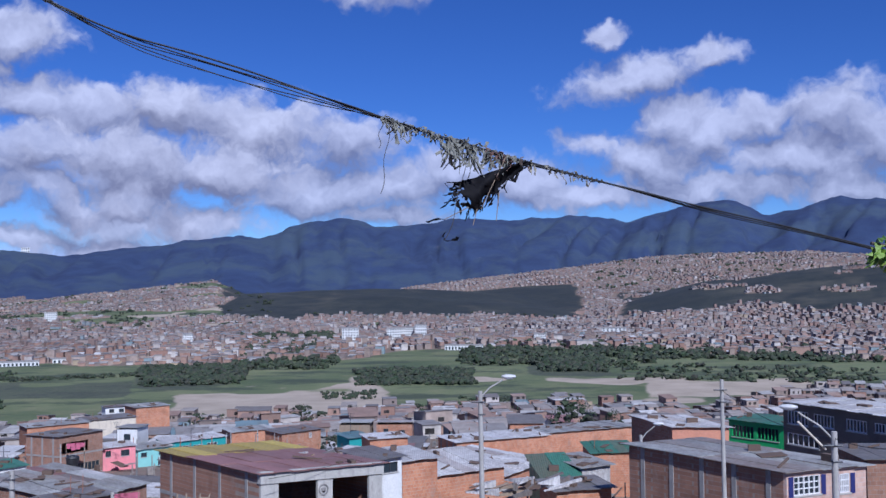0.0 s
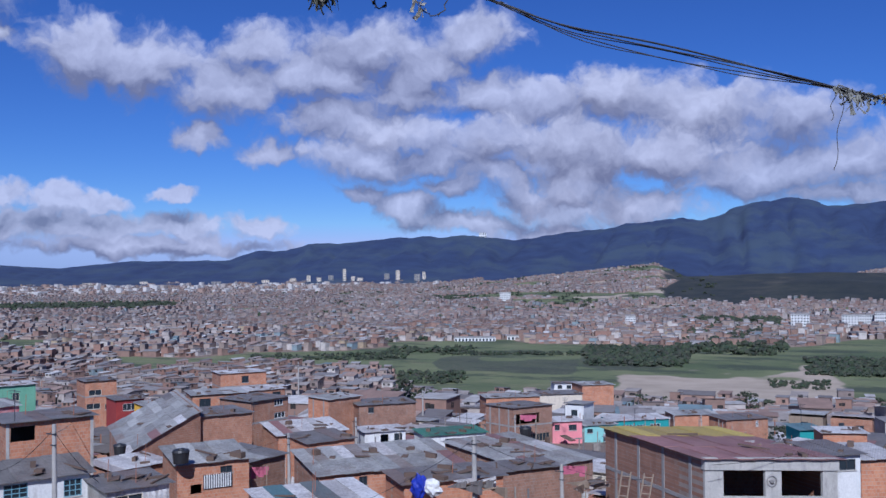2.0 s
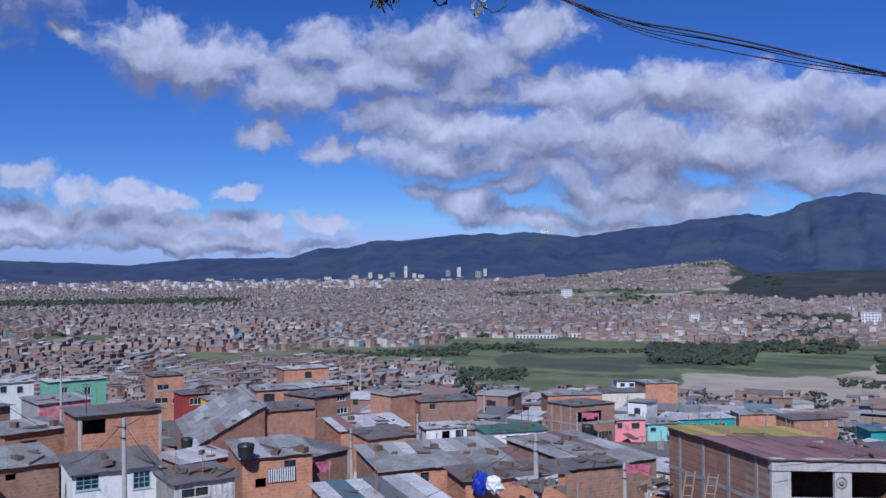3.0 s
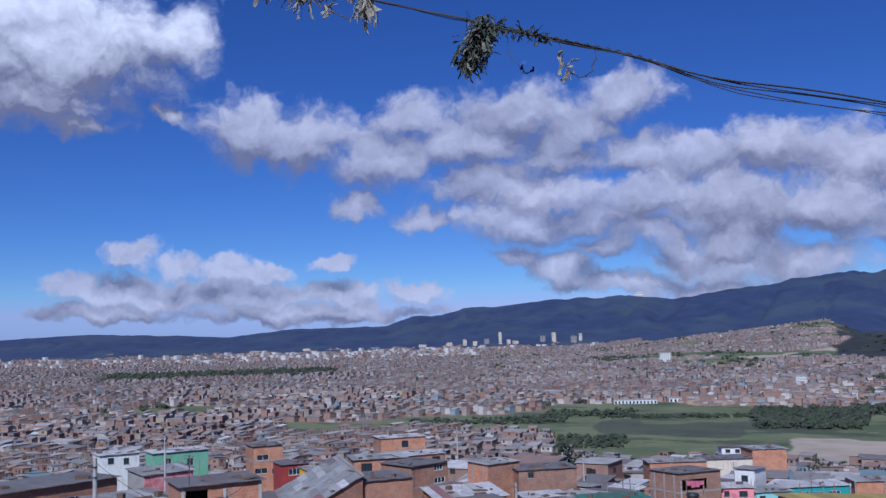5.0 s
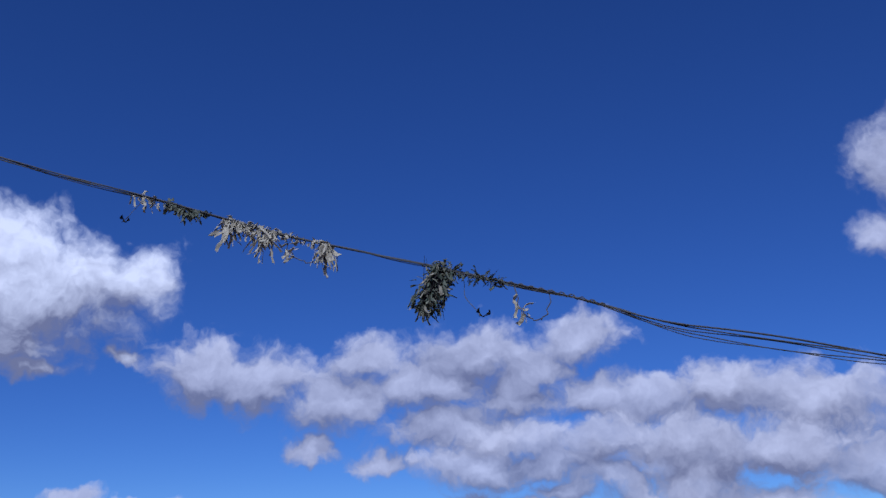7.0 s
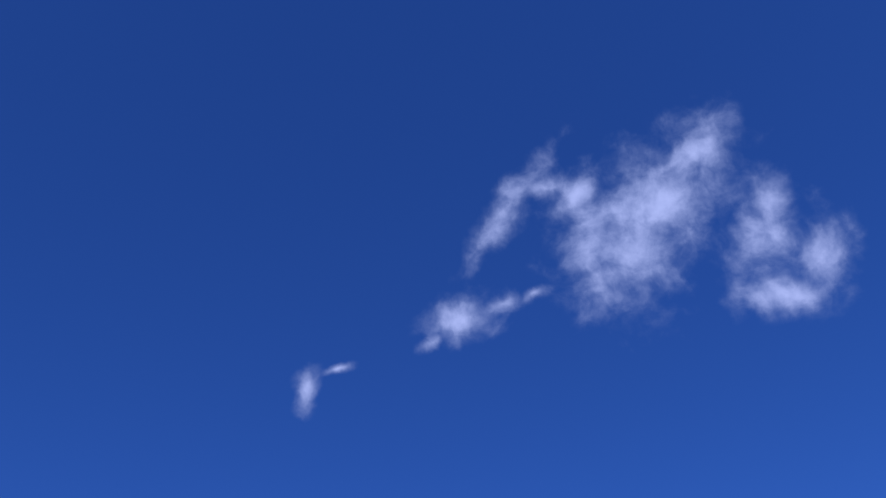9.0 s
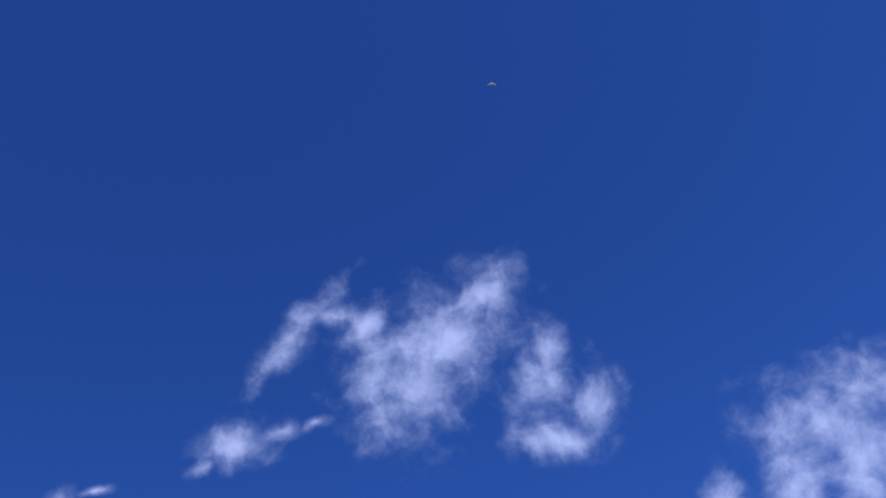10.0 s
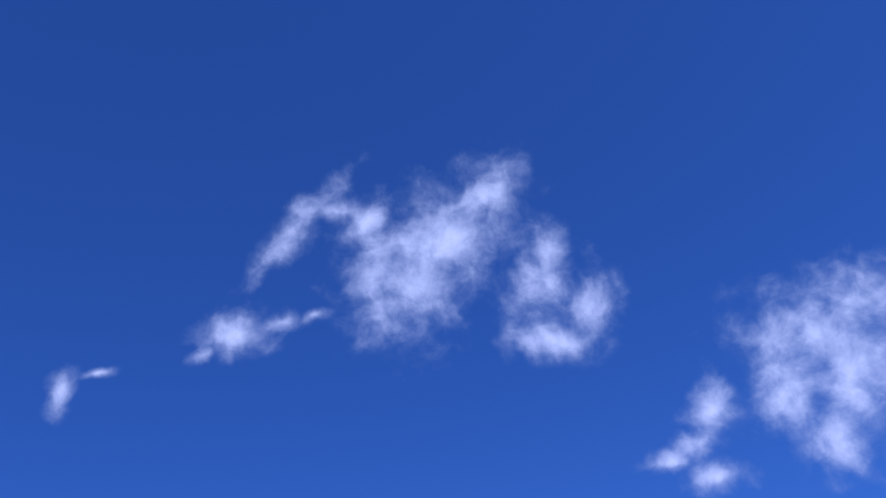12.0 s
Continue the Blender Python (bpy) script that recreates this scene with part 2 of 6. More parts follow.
def corrugated(name, a, b, stain=None, rough=0.55):
    """Weathered corrugated sheet."""
    m, n, bsdf = material(name, rough, 0.15)
    uv = n.add("ShaderNodeTexCoord").outputs["Object"]
    p = where(n)
    wave = n.math("SINE", n.math("MULTIPLY", n.add("ShaderNodeSeparateXYZ", {0: uv}).outputs[0], 42.0))
    wide = n.noise(p, 0.9, 5, 0.65)
    fine = n.noise(p, 7.0, 5, 0.7)
    c = n.mix(n.span(wide, 0.35, 0.65), (*a, 1), (*b, 1))
    c = n.mix(n.span(n.math('ADD', n.math('MULTIPLY', fine, 0.6), n.math('MULTIPLY', n.noise(p, 0.35, 4, 0.6), 0.4)), 0.47, 0.68, 0, 0.8), c, (*(stain or (0.17, 0.10, 0.07)), 1))
    r = n.add('ShaderNodeObjectInfo').outputs['Random']
    c = n.mix(n.math("MULTIPLY", n.math("POWER", r, 2.0), 0.35), c, (*[k * 0.45 for k in b], 1))
    q = n.math("FRACT", n.math("MULTIPLY", r, 7.31))
    c = n.mix(n.span(q, 0.80, 0.84, 0.0, 0.32), c, (*[min(0.8, k * 1.7) for k in a], 1))
    c = n.mix(n.span(q, 0.10, 0.07, 0.0, 0.4), c, (*(stain or (0.22, 0.13, 0.09)), 1))
    rib = n.noise(n.vmath("MULTIPLY", uv, (5.0, 5.0, 0.6)), 1.0, 3, 0.6)
    c = n.mix(n.span(rib, 0.45, 0.7, 0.0, 0.5), c, (*[k * 0.35 for k in b], 1))
    put(n, bsdf, c, wave, 0.5, 0.02)
    return m


def masonry(name, a, b, mortar, w=0.33, h=0.23):
    """Hollow-clay-block or brick wall; the courses follow the object's own axes."""
    m, n, bsdf = material(name, 0.9)
    tc = n.add("ShaderNodeTexCoord").outputs["Object"]
    s = n.add("ShaderNodeSeparateXYZ", {0: tc})
    u = n.math("ADD", s.outputs[0], s.outputs[1])
    v = n.add("ShaderNodeCombineXYZ", {0: u, 1: s.outputs[2], 2: 0.0}).outputs[0]
    br = n.add("ShaderNodeTexBrick", {"Vector": v, "Color1": (*a, 1), "Color2": (*b, 1), "Mortar": (*mortar, 1), "Scale": 1.0,
                                      "Mortar Size": 0.012, "Brick Width": w, "Row Height": h, "Bias": 0.0})
    p = where(n)
    dirt = n.noise(p, 0.7, 5, 0.7)
    grime = n.noise(n.vmath("MULTIPLY", p, (1, 1, 0.3)), 2.2, 5, 0.65)
    c = n.mix(n.span(dirt, 0.42, 0.72, 0, 0.65), br.outputs[0], (*[k * 0.55 for k in a], 1))
    c = n.mix(n.span(grime, 0.55, 0.8, 0, 0.6), c, (0.3, 0.27, 0.24, 1))
    put(n, bsdf, c, n.math("SUBTRACT", n.noise(p, 22.0, 4), br.outputs[1]), 0.5, 0.01)
    return m


def by_island(name, stops, rough=0.85, grain=0.6):
    """Colour by separate piece, for the many."""
    m, n, bsdf = material(name, rough)
    isl = n.add("ShaderNodeNewGeometry").outputs["Random Per Island"]
    c = ramp(n, isl, stops, True)
    p = where(n)
    k = n.noise(p, grain, 5, 0.65)
    c = n.mix(n.span(k, 0.4, 0.75, 0, 0.55), c, (0.10, 0.075, 0.06, 1))
    put(n, bsdf, c)
    return m


M = {}
M["brick"] = masonry("clay_block", (0.34, 0.15, 0.088), (0.43, 0.21, 0.125), (0.38, 0.31, 0.25))
M["brick_dark"] = masonry("weathered_brick", (0.26, 0.135, 0.09), (0.34, 0.185, 0.125), (0.30, 0.25, 0.21))
M["brick_orange"] = masonry("new_orange_brick", (0.46, 0.18, 0.095), (0.55, 0.26, 0.145), (0.45, 0.34, 0.26))
M["concrete"] = mottled("bare_concrete", (0.38, 0.37, 0.34), (0.50, 0.48, 0.44), 1.2, stain=(0.22, 0.21, 0.2))
M["render_grey"] = mottled("grey_render", (0.26, 0.25, 0.24), (0.36, 0.34, 0.32), 0.9, stain=(0.15, 0.14, 0.13))
M["white"] = mottled("white_paint", (0.66, 0.67, 0.66), (0.76, 0.76, 0.74), 0.8, stain=(0.42, 0.4, 0.37))
M["green_paint"] = mottled("mint_green_paint", (0.16, 0.38, 0.25), (0.2, 0.45, 0.3), 0.7, stain=(0.12, 0.22, 0.16))
M["pink_paint"] = mottled("pink_paint", (0.75, 0.25, 0.28), (0.8, 0.3, 0.32), 0.7, stain=(0.5, 0.25, 0.25))
M["aqua_paint"] = mottled("aqua_paint", (0.25, 0.55, 0.52), (0.3, 0.62, 0.58), 0.7)
M["teal_paint"] = mottled("teal_paint", (0.03, 0.28, 0.28), (0.04, 0.33, 0.32), 0.7)
M["red_paint"] = mottled("dark_red_paint", (0.28, 0.035, 0.035), (0.33, 0.05, 0.045), 0.7)
M["yellow_paint"] = mottled("yellow_paint", (0.75, 0.45, 0.04), (0.7, 0.4, 0.05), 0.7)
M["cream"] = mottled("cream_paint", (0.62, 0.55, 0.44), (0.7, 0.62, 0.5), 0.7, stain=(0.4, 0.34, 0.27))
M["zinc"] = corrugated("zinc_sheet", (0.46, 0.46, 0.435), (0.28, 0.275, 0.255))
M["zinc_pale"] = corrugated("pale_fibre_cement_sheet", (0.80, 0.78, 0.75), (0.55, 0.53, 0.51))
M["zinc_dark"] = corrugated("dark_weathered_sheet", (0.15, 0.145, 0.14), (0.25, 0.235, 0.22))
M["rust"] = corrugated("rust_red_sheet", (0.26, 0.13, 0.12), (0.33, 0.19, 0.17))
M["green_sheet"] = corrugated("green_sheet", (0.05, 0.17, 0.12), (0.07, 0.22, 0.15))
M["blue_sheet"] = corrugated("blue_green_sheet", (0.10, 0.2, 0.22), (0.16, 0.27, 0.28))
M["yellow_sheet"] = corrugated("yellow_sheet", (0.5, 0.38, 0.08), (0.42, 0.32, 0.1), (0.25, 0.2, 0.12))
M["steel_blue"] = mottled("blue_painted_steel", (0.16, 0.33, 0.42), (0.2, 0.38, 0.46), 2, 0.5)
M["white_frame"] = mottled("white_window_steel", (0.7, 0.7, 0.7), (0.76, 0.76, 0.75), 3, 0.5)
M["dark_steel"] = mottled("dark_steel", (0.04, 0.045, 0.055), (0.06, 0.06, 0.07), 3, 0.5)
M["green_frame"] = mottled("bright_green_steel", (0.04, 0.42, 0.12), (0.05, 0.48, 0.15), 3, 0.5)
# near-black for flat window quads: the darkness of a room is painted on
M["painted_dark"] = mottled("painted_room_dark", (0.02, 0.018, 0.017), (0.035, 0.03, 0.028), 0.8)
M["wood"] = mottled("grey_timber", (0.24, 0.18, 0.13), (0.32, 0.25, 0.18), 2.5)
M["tank"] = mottled("black_plastic", (0.02, 0.02, 0.022), (0.03, 0.03, 0.032), 2, 0.5)
M["pole"] = mottled("pole_concrete", (0.36, 0.345, 0.32), (0.44, 0.42, 0.39), 1.5, stain=(0.25, 0.24, 0.22))
M["cable"] = mottled("cable_rubber", (0.012, 0.012, 0.014), (0.02, 0.02, 0.022), 8, 0.6)
M["lamp_shell"] = mottled("lamp_aluminium", (0.55, 0.55, 0.55), (0.62, 0.62, 0.62), 3, 0.4)
M["cloth_black"] = mottled("black_plastic_rag", (0.007, 0.007, 0.009), (0.014, 0.013, 0.015), 9, 0.7)
M["cloth_black"].node_tree.nodes["Principled BSDF"].inputs["Specular IOR Level"].default_value = 0.12
M["rag_grey"] = by_island("grey_rag", [(0, (0.17, 0.16, 0.13)), (0.3, (0.29, 0.27, 0.21)), (0.5, (0.05, 0.05, 0.045)), (0.75, (0.22, 0.21, 0.18)), (0.88, (0.09, 0.09, 0.075))], 0.8, 30)
M["rag_green"] = by_island("green_grey_rag", [(0, (0.05, 0.065, 0.045)), (0.35, (0.10, 0.11, 0.08)), (0.6, (0.025, 0.045, 0.03)), (0.87, (0.19, 0.18, 0.14))], 0.8, 30)
M["rag_garland"] = by_island("weathered_kite_tail", [(0, (0.10, 0.11, 0.095)), (0.3, (0.19, 0.195, 0.17)), (0.55, (0.045, 0.055, 0.045)), (0.8, (0.27, 0.265, 0.23))], 0.85, 30)
M["rag_red"] = by_island("faded_red_rag", [(0, (0.15, 0.085, 0.07)), (0.5, (0.19, 0.15, 0.125))], 0.8, 30)
M["leaf"] = by_island("leaf_dark", [(0, (0.018, 0.035, 0.016)), (0.4, (0.028, 0.05, 0.02)), (0.8, (0.014, 0.026, 0.014))], 0.8, 0.3)
M["leaf_bright"] = by_island("leaf_bright", [(0, (0.18, 0.30, 0.03)), (0.5, (0.25, 0.36, 0.04)), (0.8, (0.10, 0.2, 0.03))], 0.6, 6)
M["bark"] = mottled("bark", (0.07, 0.05, 0.04), (0.1, 0.08, 0.06), 3)
M["pale_brick"] = masonry("washed_pink_brick", (0.52, 0.33, 0.26), (0.60, 0.42, 0.34), (0.5, 0.44, 0.4))
M["salmon"] = mottled("salmon_block", (0.56, 0.24, 0.15), (0.62, 0.30, 0.2), 0.8, stain=(0.42, 0.2, 0.13))
M["render_brown"] = mottled("grey_brown_render", (0.13, 0.11, 0.095), (0.18, 0.155, 0.13), 0.8, stain=(0.09, 0.08, 0.07))
M["mural"] = mottled("red_and_pink_mural", (0.42, 0.07, 0.08), (0.72, 0.42, 0.42), 1.6)
M["navy"] = mottled("navy_painted_steel", (0.02, 0.025, 0.12), (0.03, 0.035, 0.16), 3, 0.5)
M["blue_plastic"] = mottled("blue_plastic", (0.015, 0.03, 0.32), (0.03, 0.05, 0.4), 3, 0.4)
M["moon"] = mottled("moon_rock", (0.07, 0.07, 0.08), (0.1, 0.1, 0.11), 0.02, 0.9)
M["cloths"] = by_island("washed_clothes", [(0, (0.6, 0.6, 0.62)), (0.3, (0.5, 0.12, 0.2)), (0.5, (0.08, 0.1, 0.25)), (0.65, (0.65, 0.63, 0.6)), (0.85, (0.1, 0.1, 0.1))], 0.9, 5)
M["clutter"] = by_island("roof_clutter", [(0, (0.30, 0.27, 0.24)), (0.3, (0.12, 0.08, 0.06)), (0.5, (0.36, 0.15, 0.09)), (0.7, (0.2, 0.2, 0.2)), (0.9, (0.5, 0.5, 0.48))], 0.9, 3)
M["glass"] = material("window_glass", 0.08)[0]
M["glass"].node_tree.nodes["Principled BSDF"].inputs["Base Color"].default_value = (0.03, 0.04, 0.05, 1)
WALL_STOPS = [(0, (0.30, 0.16, 0.115)), (0.18, (0.25, 0.15, 0.115)), (0.34, (0.36, 0.22, 0.165)), (0.48, (0.30, 0.24, 0.20)), (0.62, (0.40, 0.32, 0.27)),
              (0.74, (0.50, 0.46, 0.43)), (0.84, (0.22, 0.18, 0.165)), (0.91, (0.62, 0.59, 0.55)), (0.955, (0.42, 0.34, 0.22)), (0.98, (0.22, 0.34, 0.38))]
ROOF_STOPS = [(0, (0.22, 0.21, 0.21)), (0.22, (0.30, 0.27, 0.25)), (0.4, (0.15, 0.14, 0.14)), (0.52, (0.32, 0.23, 0.19)), (0.68, (0.38, 0.37, 0.36)),
              (0.82, (0.25, 0.17, 0.14)), (0.92, (0.55, 0.54, 0.53)), (0.975, (0.15, 0.22, 0.25))]
# house colours pulled towards one grey-brown: distance haze and shade are painted in
HAZED_STOPS = [(p, tuple(0.55 * v + 0.45 * m for v, m in zip(c, (0.27, 0.225, 0.215)))) for p, c in WALL_STOPS]
HAZED_ROOFS = [(p, tuple(0.6 * v + 0.4 * m for v, m in zip(c, (0.25, 0.225, 0.215)))) for p, c in ROOF_STOPS]
M["hazed_walls"] = by_island("hazed_city_walls", HAZED_STOPS, 0.9, 0.05)
M["hazed_roofs"] = by_island("hazed_city_roofs", HAZED_ROOFS, 0.9, 0.05)
M["midrise"] = by_island("midrise_walls", [(0, (0.55, 0.54, 0.53)), (0.35, (0.42, 0.37, 0.34)), (0.6, (0.62, 0.6, 0.57)), (0.85, (0.35, 0.25, 0.2))], 0.85, 0.2)
M["many_walls"] = by_island("many_house_walls", [(p, tuple(0.75 * v + 0.25 * m for v, m in zip(c, (0.29, 0.225, 0.19)))) for p, c in WALL_STOPS], 0.9, 0.35)
M["many_roofs"] = by_island("many_house_roofs", ROOF_STOPS, 0.8, 0.5)


def ground_material():
    m, n, bsdf = material("hill_and_valley", 0.95)
    p = where(n)
    cover = n.add("ShaderNodeSeparateColor", {0: n.add("ShaderNodeAttribute", attribute_name="cover").outputs["Color"]})
    wood = n.add("ShaderNodeAttribute", attribute_name="wood").outputs["Fac"]
    wide, mid, fine = n.noise(p, 0.012, 5, 0.6), n.noise(p, 0.05, 5, 0.6), n.noise(p, 0.4, 4, 0.6)
    dirt = n.mix(n.span(mid, 0.3, 0.7), (0.17, 0.12, 0.09, 1), (0.25, 0.19, 0.15, 1))
    dirt = n.mix(n.span(fine, 0.4, 0.7, 0, 0.5), dirt, (0.11, 0.09, 0.07, 1))
    grass = n.mix(n.span(wide, 0.35, 0.65), (0.072, 0.10, 0.04, 1), (0.15, 0.172, 0.078, 1))
    grass = n.mix(n.span(mid, 0.5, 0.75, 0, 0.7), grass, (0.21, 0.20, 0.105, 1))
    grass = n.mix(n.span(n.noise(n.vmath("MULTIPLY", p, (1, 2.2, 1)), 0.014, 7, 0.75), 0.5, 0.58, 0, 0.85), grass, (0.038, 0.052, 0.03, 1))
    sand = n.mix(n.span(mid, 0.35, 0.7), (0.42, 0.35, 0.275, 1), (0.30, 0.25, 0.19, 1))
    # far forest: the blue of distance haze is mixed into its colour
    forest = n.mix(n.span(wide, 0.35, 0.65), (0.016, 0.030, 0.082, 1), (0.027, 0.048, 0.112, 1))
    # paler noise patches paint sunlit parts onto the slopes
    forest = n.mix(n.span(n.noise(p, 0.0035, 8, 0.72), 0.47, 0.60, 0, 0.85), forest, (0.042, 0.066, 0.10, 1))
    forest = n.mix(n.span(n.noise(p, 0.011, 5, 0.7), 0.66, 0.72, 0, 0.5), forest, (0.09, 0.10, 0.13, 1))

    # the haze-tinted tone replaces the nearer woods between 2700 and 3100 m
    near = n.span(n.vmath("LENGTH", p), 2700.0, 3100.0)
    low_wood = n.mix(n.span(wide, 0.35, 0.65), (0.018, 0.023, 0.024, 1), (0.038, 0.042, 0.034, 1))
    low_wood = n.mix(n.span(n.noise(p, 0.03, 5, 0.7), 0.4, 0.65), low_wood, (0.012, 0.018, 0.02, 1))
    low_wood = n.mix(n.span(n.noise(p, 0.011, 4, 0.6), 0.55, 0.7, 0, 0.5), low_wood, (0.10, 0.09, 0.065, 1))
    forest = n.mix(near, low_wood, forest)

    def edge(v):
        return n.span(n.math("ADD", v, n.math("MULTIPLY", n.math("SUBTRACT", mid, 0.5), 0.5)), 0.4, 0.6, smooth=True)
    c = n.mix(edge(cover.outputs[1]), dirt, grass)
    c = n.mix(edge(cover.outputs[0]), c, sand)
    c = n.mix(n.math('MULTIPLY', edge(cover.outputs[2]), 0.75), c, n.mix(n.span(fine, 0.35, 0.65), (0.03, 0.045, 0.028, 1), (0.075, 0.075, 0.055, 1)))
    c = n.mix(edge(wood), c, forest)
    put(n, bsdf, c, fine, 0.4, 0.5)
    return m


M["ground"] = ground_material()

# ---- ground, valley, hills and mountains: one sheet ----
NEAR = [(0, -4.0), (32, -12.5), (56, -17.3), (68, -18.7), (80, -20.0), (105, -22.3), (145, -26.0), (195, -31.0), (260, -41.0), (340, -51.0), (430, -58.0), (520, -60.5), (780, -61.0),
        (2000, -57.0), (4600, -48.0), (5200, -46.0)]
SKYLINE = [(-40, 3.2), (-30, 4.0), (-24.7, 4.32), (-22.3, 4.55), (-20.2, 3.9), (-18.7, 3.65), (-16.4, 4.62), (-13.7, 4.2), (-10.8, 3.45), (-8.2, 3.85), (-3.9, 3.65),
           (-1.2, 3.8), (2.8, 3.3), (4.0, 3.4), (5.6, 3.9), (8.2, 3.6), (10.6, 2.65), (12.2, 2.85), (15.5, 2.36), (18.4, 1.97), (21.5, 1.65), (23.5, 1.9), (29, 1.8), (31.2, 1.48),
           (33.7, 1.5), (35, 1.02), (36.7, 1.1), (38.3, 0.5), (43.5, 0.5), (47.5, 0.12), (50, 0.25), (55.2, 0.48), (60, 0.24), (70, 0.6)]


def along(table, v):
    """A value between the rows of a table."""
    a, b = table[0]
    if v <= a:
        return b
    for c, d in table:
        if v < c:
            return b + (d - b) * (v - a) / (c - a)
        a, b = c, d
    return b


# ridges: distance of the crest, rise in front, fall behind, crest elevation by bearing
RIDGES = [(4450.0, 1250.0, 600.0, SKYLINE),
          (2300.0, 1000.0, 700.0, [(3, -3), (8, -1.7), (10.5, -1.0), (11.8, -0.5), (12.6, -0.1), (13.4, 0.15), (17.1, -0.27), (23.7, -0.9), (27, -1.25), (31, -1.45), (36, -1.6)]),
          (2900.0, 1300.0, 500.0, [(-45, 1.0), (-24.6, 1.2), (-20.7, 1.5), (-15, 1.45), (-11.8, 1.3), (-8, 0.8), (-2.9, 0.25), (2, -0.3), (6, -1.4)]),
          (1900.0, 560.0, 350.0, [(-9.5, -2.2), (-7.5, -1.6), (-4, -0.75), (1.1, -0.4), (4, -0.36), (8, -0.45), (12, -0.6), (14.5, -1.3), (16, -1.9)]),
          (1700.0, 560.0, 300.0, [(-40, 1.6), (-30, 1.3), (-24.6, 0.9), (-20, 0.45), (-15, -0.15), (-11.5, -1.0), (-9, -1.9)])]


def smooth(v):
    v = min(1.0, max(0.0, v))
    return v * v * (3 - 2 * v)


def height(az, r):
    """Ground level under a bearing and a distance."""
    if abs(az) > 72:
        return EYE_Z - 4 - min(r, 400) * 0.02
    z = along(NEAR, r)
    p = spot(az, r)
    best = z
    for k, (rc, front, back, table) in enumerate(RIDGES):
        if az < table[0][0] or az > table[-1][0]:
            continue
        s = (r - rc) / (front if r < rc else back)
        if abs(s) >= 1:
            continue
        top = rc * math.tan(radians(along(table, az)))
        f = smooth(1 - abs(s))
        f = 0.55 * f + 0.45 * (1 - abs(s))
        if k == 0:
            # gullies cut between spurs that run down from the crest
            bend = Vector((az * 4.0 + 8.0 * noise.noise(p / 900.0) + r / 160.0, r / 420.0, 0))
            gully = abs(noise.noise(bend * 0.16)) * 1.1 + 0.5 * abs(noise.noise(bend * 0.41 + Vector((7, 2, 0)))) + 0.35 * noise.noise(p / 330.0)
            rough = -(top - z) * 0.42 * min(1.0, max(0.0, 0.62 - 1.5 * gully) + 0.25 * max(0.0, noise.noise(p / 140.0)))
        else:
            rough = noise.fractal(p * (1 / 420.0), 1.0, 2.0, 5) * 16
        jag = noise.fractal(p * (1 / 90.0), 1.0, 2.0, 3) * (min(22, (top - z) * 0.085) if k == 0 else 2)
        best = max(best, z + (top - z) * f + rough * f * min(1.0, abs(s) * 2.5) + jag * f * 0.6)
    return EYE_Z + best


def land(az, r):
    """Land cover: sand, grass, dark field, forest, each 0 to 1."""
    if abs(az) > 72 or r < 400:
        return 0.0, 0.0, 0.0, 0.0
    p = spot(az, r)
    w = noise.fractal(p * (1 / 130.0), 1.0, 2.0, 4)
    q = r + 70 * w
    near, far = along([(-30, 520), (-22, 560), (-15, 470), (-7, 500), (1, 455), (15, 440), (24, 450), (30, 560), (36, 600), (44, 650), (45, 700), (60, 700)], az), \
        along([(-30, 800), (0, 850), (7, 770), (27, 760), (34, 735), (44, 690), (60, 690)], az)
    grass = smooth((q - near) / 40 + 0.5) * smooth((far - q) / 40 + 0.5)
    sand = 0.0
    for a, b, c, d in ((3.4, 15.6, 425, 555), (-21, -12, 510, 600), (-4, 6, 560, 600), (-14, -6, 590, 625)):
        sand = max(sand, smooth((min(az - a, b - az) + w) / 2 + 0.5) * smooth(min(q - c, d - q) / 25 + 0.5))
    dark = 0.0
    for a, b, c, d in ((18.0, 26.0, 545, 665), (11.8, 17.4, 590, 745), (-1.7, 5.1, 565, 680), (41, 55, 1480, 1800), (-9.6, -5.5, 650, 750)):
        dark = max(dark, smooth((min(az - a, b - az) + w) / 1.5 + 0.5) * smooth(min(q - c, d - q) / 25 + 0.5))
    forest = 0.0
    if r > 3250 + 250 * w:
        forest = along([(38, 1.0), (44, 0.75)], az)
    if -9.5 < az < 15 and 1380 < r < 2250:
        forest = max(forest, smooth((r - 1430 - 60 * w) / 60) * smooth((min(az + 9, 13.5 - az) + w) / 2))
    if az < -8.5 and 1250 < r < 2000:
        forest = max(forest, smooth((r - 1330 - 80 * w) / 60) * smooth((-9.5 - az + w) / 2) * (0.95 if w < 0.4 else 0.2))
    if r > 2250 and 5 < az < 13:
        forest = 1.0
    if 780 < r < 1500:
        grass = max(grass, smooth((noise.fractal(p * (1 / 260.0) + Vector((9, 3, 1)), 1.0, 2.0, 3) - 0.42) * 6))
    if 1300 < r < 2500 and 12 < az < 32:
        grass = max(grass, smooth((noise.fractal(p * (1 / 180.0) + Vector((2, 7, 5)), 1.0, 2.0, 3) - 0.02) * 6))
        sand = max(sand, smooth((noise.fractal(p * (1 / 90.0) + Vector((5, 1, 8)), 1.0, 2.0, 3) - 0.3) * 5))
    return sand, grass, dark, forest


